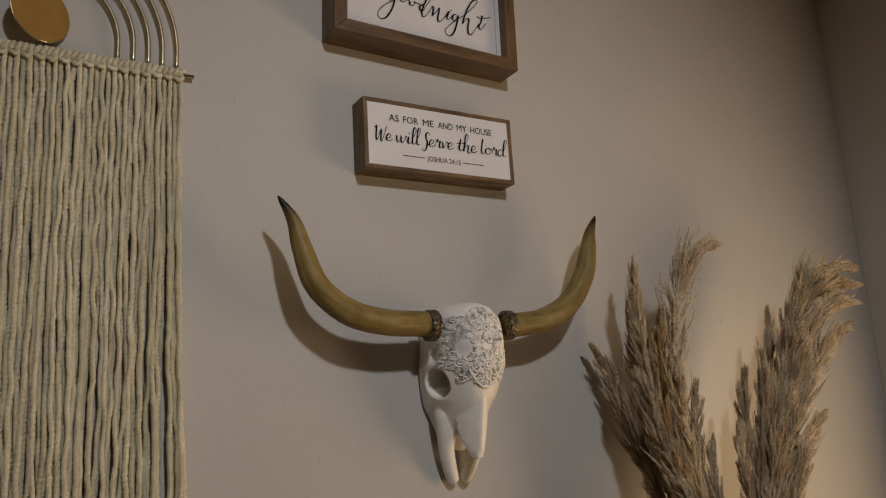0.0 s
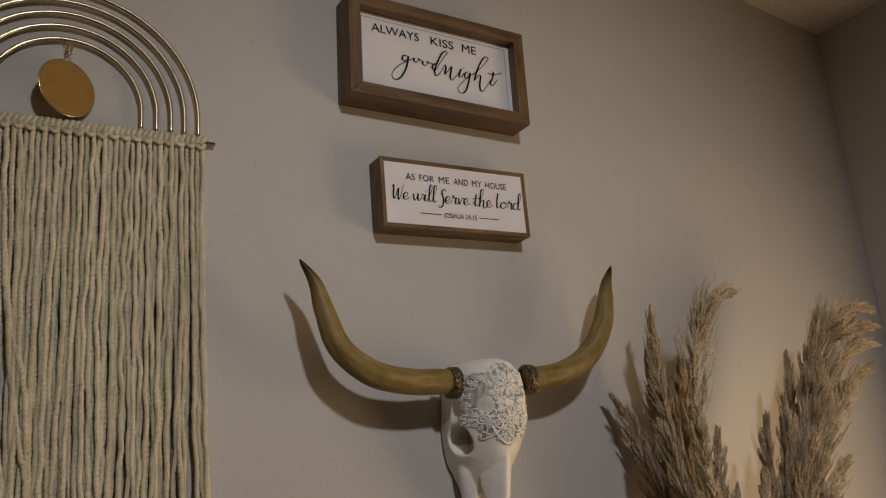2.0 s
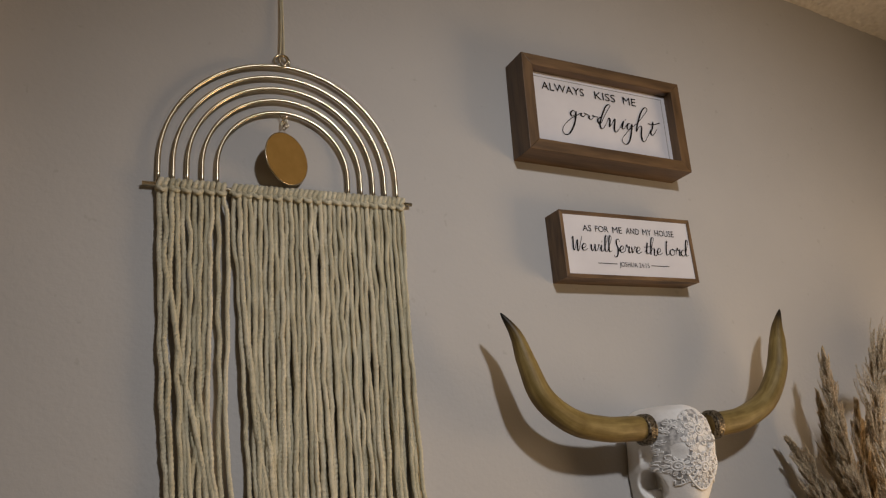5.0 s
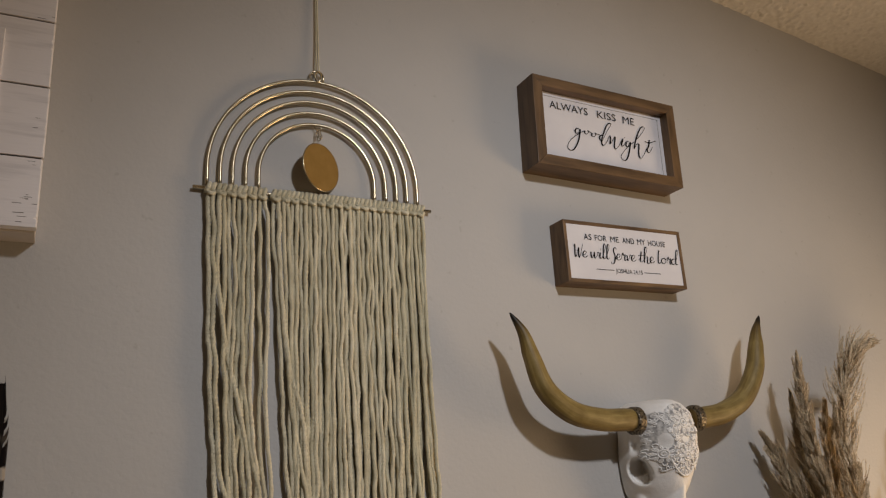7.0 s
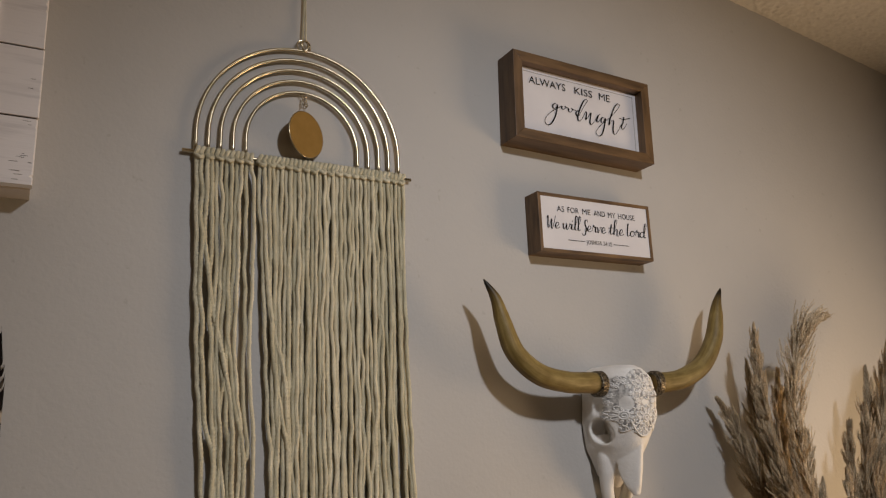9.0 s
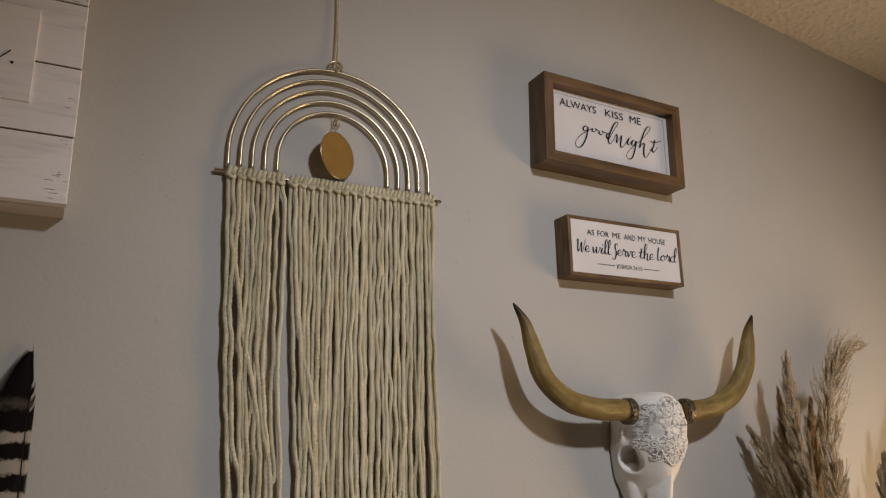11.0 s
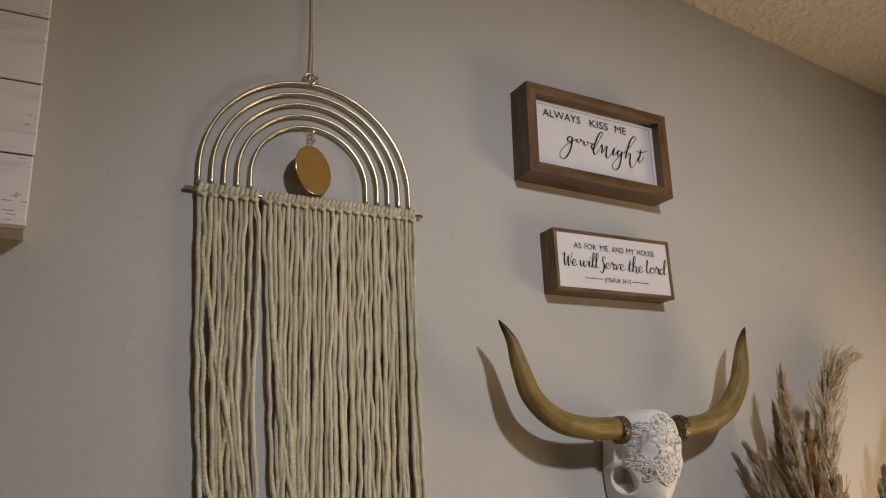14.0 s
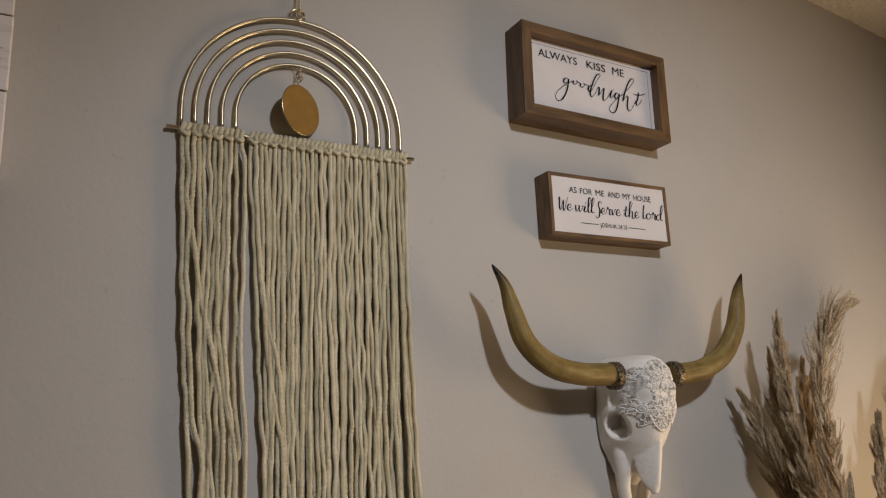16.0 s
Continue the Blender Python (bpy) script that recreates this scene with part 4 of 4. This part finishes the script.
def floor_vase():
    prof = [(0.0, 0.004), (0.075, 0.004), (0.085, 0.02), (0.115, 0.25), (0.12, 0.45), (0.095, 0.68), (0.062, 0.80), (0.058, 0.84), (0.068, 0.87), (0.062, 0.872), (0.052, 0.845), (0.056, 0.80), (0.085, 0.67), (0.0, 0.55)]
    n, V = 48, []
    for r, z in prof:
        V += [(MOUTH[0] + r * math.cos(a), MOUTH[1] + r * math.sin(a), z) for a in np.linspace(0, 2 * math.pi, n, endpoint=False)]
    F = [(i * n + j, i * n + (j + 1) % n, (i + 1) * n + (j + 1) % n, (i + 1) * n + j) for i in range(len(prof) - 1) for j in range(n)]
    tagged(mesh_object("floor_vase", V, F, CLAY), "plain beige ceramic floor vase holding the pampas grass", "vase")


def plume_mesh(P, width, seed):
    """A seed head: slender fronds that leave the stalk at a narrow angle, each toothed with two ranks of husks."""
    g = np.random.default_rng(seed)
    T, N, B = frames_along(P)
    length = np.linalg.norm(np.diff(P, axis=0), axis=1).sum()
    clumps = int(length * 125)
    n = clumps * 7
    own = np.repeat(np.arange(clumps), 7)
    t = np.clip((own + 0.5 + g.normal(0, 0.55, n)) / clumps, 0, 0.999) ** 0.92
    i = np.minimum(len(P) - 2, (t * (len(P) - 1)).astype(int))
    shape = np.minimum(1, 0.55 + t * 3.5) * np.minimum(1, (1.03 - t) * 2.6) ** 0.9
    a = (own * 2.4 + g.uniform(0, 0.8, clumps)[own] + g.normal(0, 0.22, n))[:, None]
    out = np.cos(a) * N[i] + np.sin(a) * B[i]
    side = np.cross(T[i], out)
    reach = (1.06 * width * shape * g.uniform(0.18, 1.0, clumps)[own] * g.uniform(0.45, 1.0, n))[:, None]
    ln = (0.024 + reach * 1.65) * g.uniform(0.8, 1.2, n)[:, None]
    base = P[i]
    end = base + T[i] * ln + out * reach + side * reach * g.normal(0, 0.18, (n, 1)) + np.array([0, 0, -0.06]) * ln
    mid = base + T[i] * ln * 0.46 + out * reach * 0.66
    u = np.linspace(0, 1, 5)[None, :, None]
    C = (1 - u) * (1 - 2 * u) * base[:, None] + 4 * u * (1 - u) * mid[:, None] + u * (2 * u - 1) * end[:, None]
    w = (0.0005 * (1 - np.arange(5) / 6))[None, :, None]
    V1 = np.stack([C + side[:, None] * w, C - side[:, None] * w * 0.5 + out[:, None] * w, C - side[:, None] * w * 0.5 - out[:, None] * w], 2).reshape(-1, 3)
    q = np.array([(k * 3 + j, k * 3 + (j + 1) % 3, k * 3 + 3 + (j + 1) % 3, k * 3 + 3 + j) for k in range(4) for j in range(3)])
    F1 = (np.arange(n)[:, None, None] * 15 + q[None]).reshape(-1, 4)
    m = 26
    h = 0.06 + 0.94 * (np.arange(m)[None, :] + 0.35 * g.random((n, m))) / m
    h = np.minimum(h, 0.999)[..., None]
    at = (1 - h) * (1 - 2 * h) * base[:, None] + 4 * h * (1 - h) * mid[:, None] + h * (2 * h - 1) * end[:, None]
    d = (4 * h - 3) * base[:, None] + (4 - 8 * h) * mid[:, None] + (4 * h - 1) * end[:, None]
    d /= np.linalg.norm(d, axis=-1, keepdims=True)
    spin = g.uniform(0, np.pi, (n, 1, 1))
    rank = np.where(np.arange(m) % 2, 1.0, -1.0)[None, :, None]
    sp = (side[:, None] * np.cos(spin) + out[:, None] * np.sin(spin)) * rank + 0.45 * g.normal(0, 1, (n, m, 3))
    sp -= d * (sp * d).sum(-1, keepdims=True)
    sp /= np.linalg.norm(sp, axis=-1, keepdims=True) + 1e-9
    al = d * 0.88 + sp * 0.50
    al /= np.linalg.norm(al, axis=-1, keepdims=True)
    sd = np.cross(al, sp)
    sd /= np.linalg.norm(sd, axis=-1, keepdims=True) + 1e-9
    nr = np.cross(al, sd)
    fade = 1.1 - 0.55 * h
    hl, hw = g.uniform(0.0060, 0.0092, (n, m, 1)) * fade, g.uniform(0.0012, 0.0019, (n, m, 1)) * fade
    V2 = np.stack([at, at + al * hl * 0.45 + sd * hw, at + al * hl, at + al * hl * 0.45 - sd * hw, at + al * hl * 0.4 + nr * hw * 0.8], 2).reshape(-1, 3)
    tri = np.array([(0, 1, 4), (1, 2, 4), (2, 3, 4), (3, 0, 4)])
    F2 = (np.arange(n * m)[:, None, None] * 5 + tri[None]).reshape(-1, 3) + len(V1)
    return np.vstack([V1, V2]).tolist(), F1.tolist() + F2.tolist()


def pampas(way, start, width, seed):
    """A stalk that stands in the vase: way lists the points it bends through, start the share of it that is bare."""
    rng = random.Random(seed)
    foot = (MOUTH[0] + rng.uniform(-0.02, 0.02), MOUTH[1] + rng.uniform(-0.02, 0.02), 0.62)
    P = smooth_line([foot] + list(way), 120)
    rest = np.linalg.norm(P - P[-1], axis=1)
    P = P[:int(np.argmax(rest < 0.014))]
    k = int((start - 0.16) * len(P))
    s = thing("pampas_stalk", foot, "dried beige-brown pampas grass stalk standing in the vase", "pampas grass", "pampas stalks in the vase")
    part("stem", tube(P[:k + 30], np.linspace(0.0022, 0.0012, k + 30), 8), STEM, s, "thin straw-coloured stem")
    part("plume", plume_mesh(P[k:], width, seed), PLUME, s, "feathery seed head", False)


floor_vase()
# stalks that lean towards the skull
pampas([(1.110, 0.800, 1.150), (1.060, 0.825, 1.420), (1.060, 0.840, 1.555), (1.067, 0.843, 1.652)], 0.42, 0.024, 20)
pampas([(1.100, 0.770, 1.150), (1.063, 0.765, 1.400), (1.076, 0.760, 1.550), (1.110, 0.752, 1.630), (1.170, 0.746, 1.664)], 0.40, 0.047, 21)
pampas([(1.138, 0.848, 1.105), (1.101, 0.905, 1.324), (1.045, 0.910, 1.434), (1.013, 0.915, 1.493)], 0.42, 0.024, 22)
pampas([(1.142, 0.801, 1.145), (1.116, 0.825, 1.359), (1.127, 0.830, 1.473), (1.144, 0.835, 1.537)], 0.42, 0.020, 23)
pampas([(1.161, 0.792, 1.094), (1.155, 0.822, 1.277), (1.173, 0.835, 1.359), (1.195, 0.845, 1.419)], 0.38, 0.022, 24)
pampas([(1.133, 0.846, 1.109), (1.114, 0.885, 1.336), (1.092, 0.890, 1.477), (1.092, 0.895, 1.577)], 0.40, 0.026, 25)
pampas([(1.124, 0.772, 1.096), (1.057, 0.795, 1.270), (1.020, 0.795, 1.380), (1.001, 0.795, 1.440)], 0.36, 0.026, 26)
pampas([(1.168, 0.779, 1.074), (1.169, 0.799, 1.197), (1.189, 0.820, 1.268), (1.206, 0.830, 1.313)], 0.36, 0.020, 27)
pampas([(1.117, 0.786, 1.116), (1.080, 0.815, 1.319), (1.081, 0.820, 1.441), (1.101, 0.825, 1.549)], 0.38, 0.028, 28)
pampas([(1.148, 0.812, 1.092), (1.136, 0.848, 1.286), (1.137, 0.855, 1.411), (1.153, 0.860, 1.506)], 0.36, 0.028, 29)
pampas([(1.142, 0.823, 1.092), (1.117, 0.865, 1.294), (1.094, 0.865, 1.411), (1.104, 0.870, 1.519)], 0.36, 0.026, 30)
pampas([(1.149, 0.779, 1.074), (1.113, 0.797, 1.219), (1.111, 0.810, 1.310), (1.121, 0.810, 1.379)], 0.34, 0.028, 31)
pampas([(1.141, 0.789, 1.075), (1.091, 0.814, 1.227), (1.070, 0.825, 1.308), (1.059, 0.825, 1.370)], 0.34, 0.026, 32)
# stalks that lean towards the side wall
pampas([(1.233, 0.770, 1.124), (1.326, 0.760, 1.380), (1.398, 0.750, 1.561), (1.484, 0.750, 1.628), (1.630, 0.755, 1.646)], 0.40, 0.044, 33)
pampas([(1.234, 0.790, 1.121), (1.320, 0.800, 1.330), (1.361, 0.805, 1.460), (1.389, 0.810, 1.560)], 0.40, 0.026, 34)
pampas([(1.241, 0.760, 1.105), (1.337, 0.740, 1.343), (1.433, 0.735, 1.465), (1.549, 0.740, 1.526)], 0.40, 0.038, 35)
pampas([(1.213, 0.780, 1.082), (1.236, 0.780, 1.263), (1.251, 0.785, 1.360), (1.269, 0.790, 1.437)], 0.38, 0.021, 36)
pampas([(1.200, 0.760, 1.053), (1.201, 0.760, 1.186), (1.198, 0.765, 1.274), (1.210, 0.770, 1.340)], 0.36, 0.019, 37)
pampas([(1.241, 0.750, 1.085), (1.305, 0.740, 1.239), (1.359, 0.735, 1.306), (1.410, 0.735, 1.348)], 0.38, 0.026, 38)
pampas([(1.250, 0.800, 1.100), (1.373, 0.810, 1.340), (1.451, 0.815, 1.502), (1.519, 0.820, 1.635)], 0.38, 0.040, 39)
pampas([(1.239, 0.770, 1.083), (1.323, 0.765, 1.284), (1.384, 0.760, 1.400), (1.441, 0.760, 1.496)], 0.36, 0.032, 40)
pampas([(1.222, 0.780, 1.082), (1.259, 0.775, 1.263), (1.282, 0.770, 1.371), (1.306, 0.770, 1.468)], 0.36, 0.028, 41)
pampas([(1.228, 0.770, 1.083), (1.294, 0.765, 1.303), (1.336, 0.760, 1.419), (1.374, 0.760, 1.534)], 0.36, 0.030, 42)
pampas([(1.216, 0.750, 1.064), (1.249, 0.750, 1.208), (1.275, 0.750, 1.295), (1.308, 0.750, 1.371)], 0.34, 0.028, 43)
pampas([(1.211, 0.760, 1.053), (1.229, 0.760, 1.166), (1.243, 0.765, 1.245), (1.261, 0.765, 1.313)], 0.34, 0.024, 44)
pampas([(1.225, 0.740, 1.054), (1.268, 0.730, 1.180), (1.297, 0.730, 1.230), (1.334, 0.735, 1.273)], 0.34, 0.024, 45)
pampas([(1.238, 0.765, 1.115), (1.330, 0.752, 1.370), (1.405, 0.742, 1.535), (1.490, 0.742, 1.595), (1.618, 0.748, 1.606)], 0.40, 0.036, 46)
pampas([(1.240, 0.765, 1.110), (1.332, 0.748, 1.360), (1.415, 0.738, 1.505), (1.495, 0.738, 1.556), (1.590, 0.744, 1.568)], 0.40, 0.034, 47)
# shorter back stalks close to the wall, added to widen the bunch's shadow
pampas([(1.135, 0.860, 1.100), (1.090, 0.900, 1.280), (1.052, 0.906, 1.390), (1.030, 0.912, 1.455)], 0.38, 0.030, 48)
pampas([(1.140, 0.850, 1.090), (1.098, 0.886, 1.240), (1.072, 0.892, 1.340), (1.055, 0.898, 1.410)], 0.36, 0.030, 49)
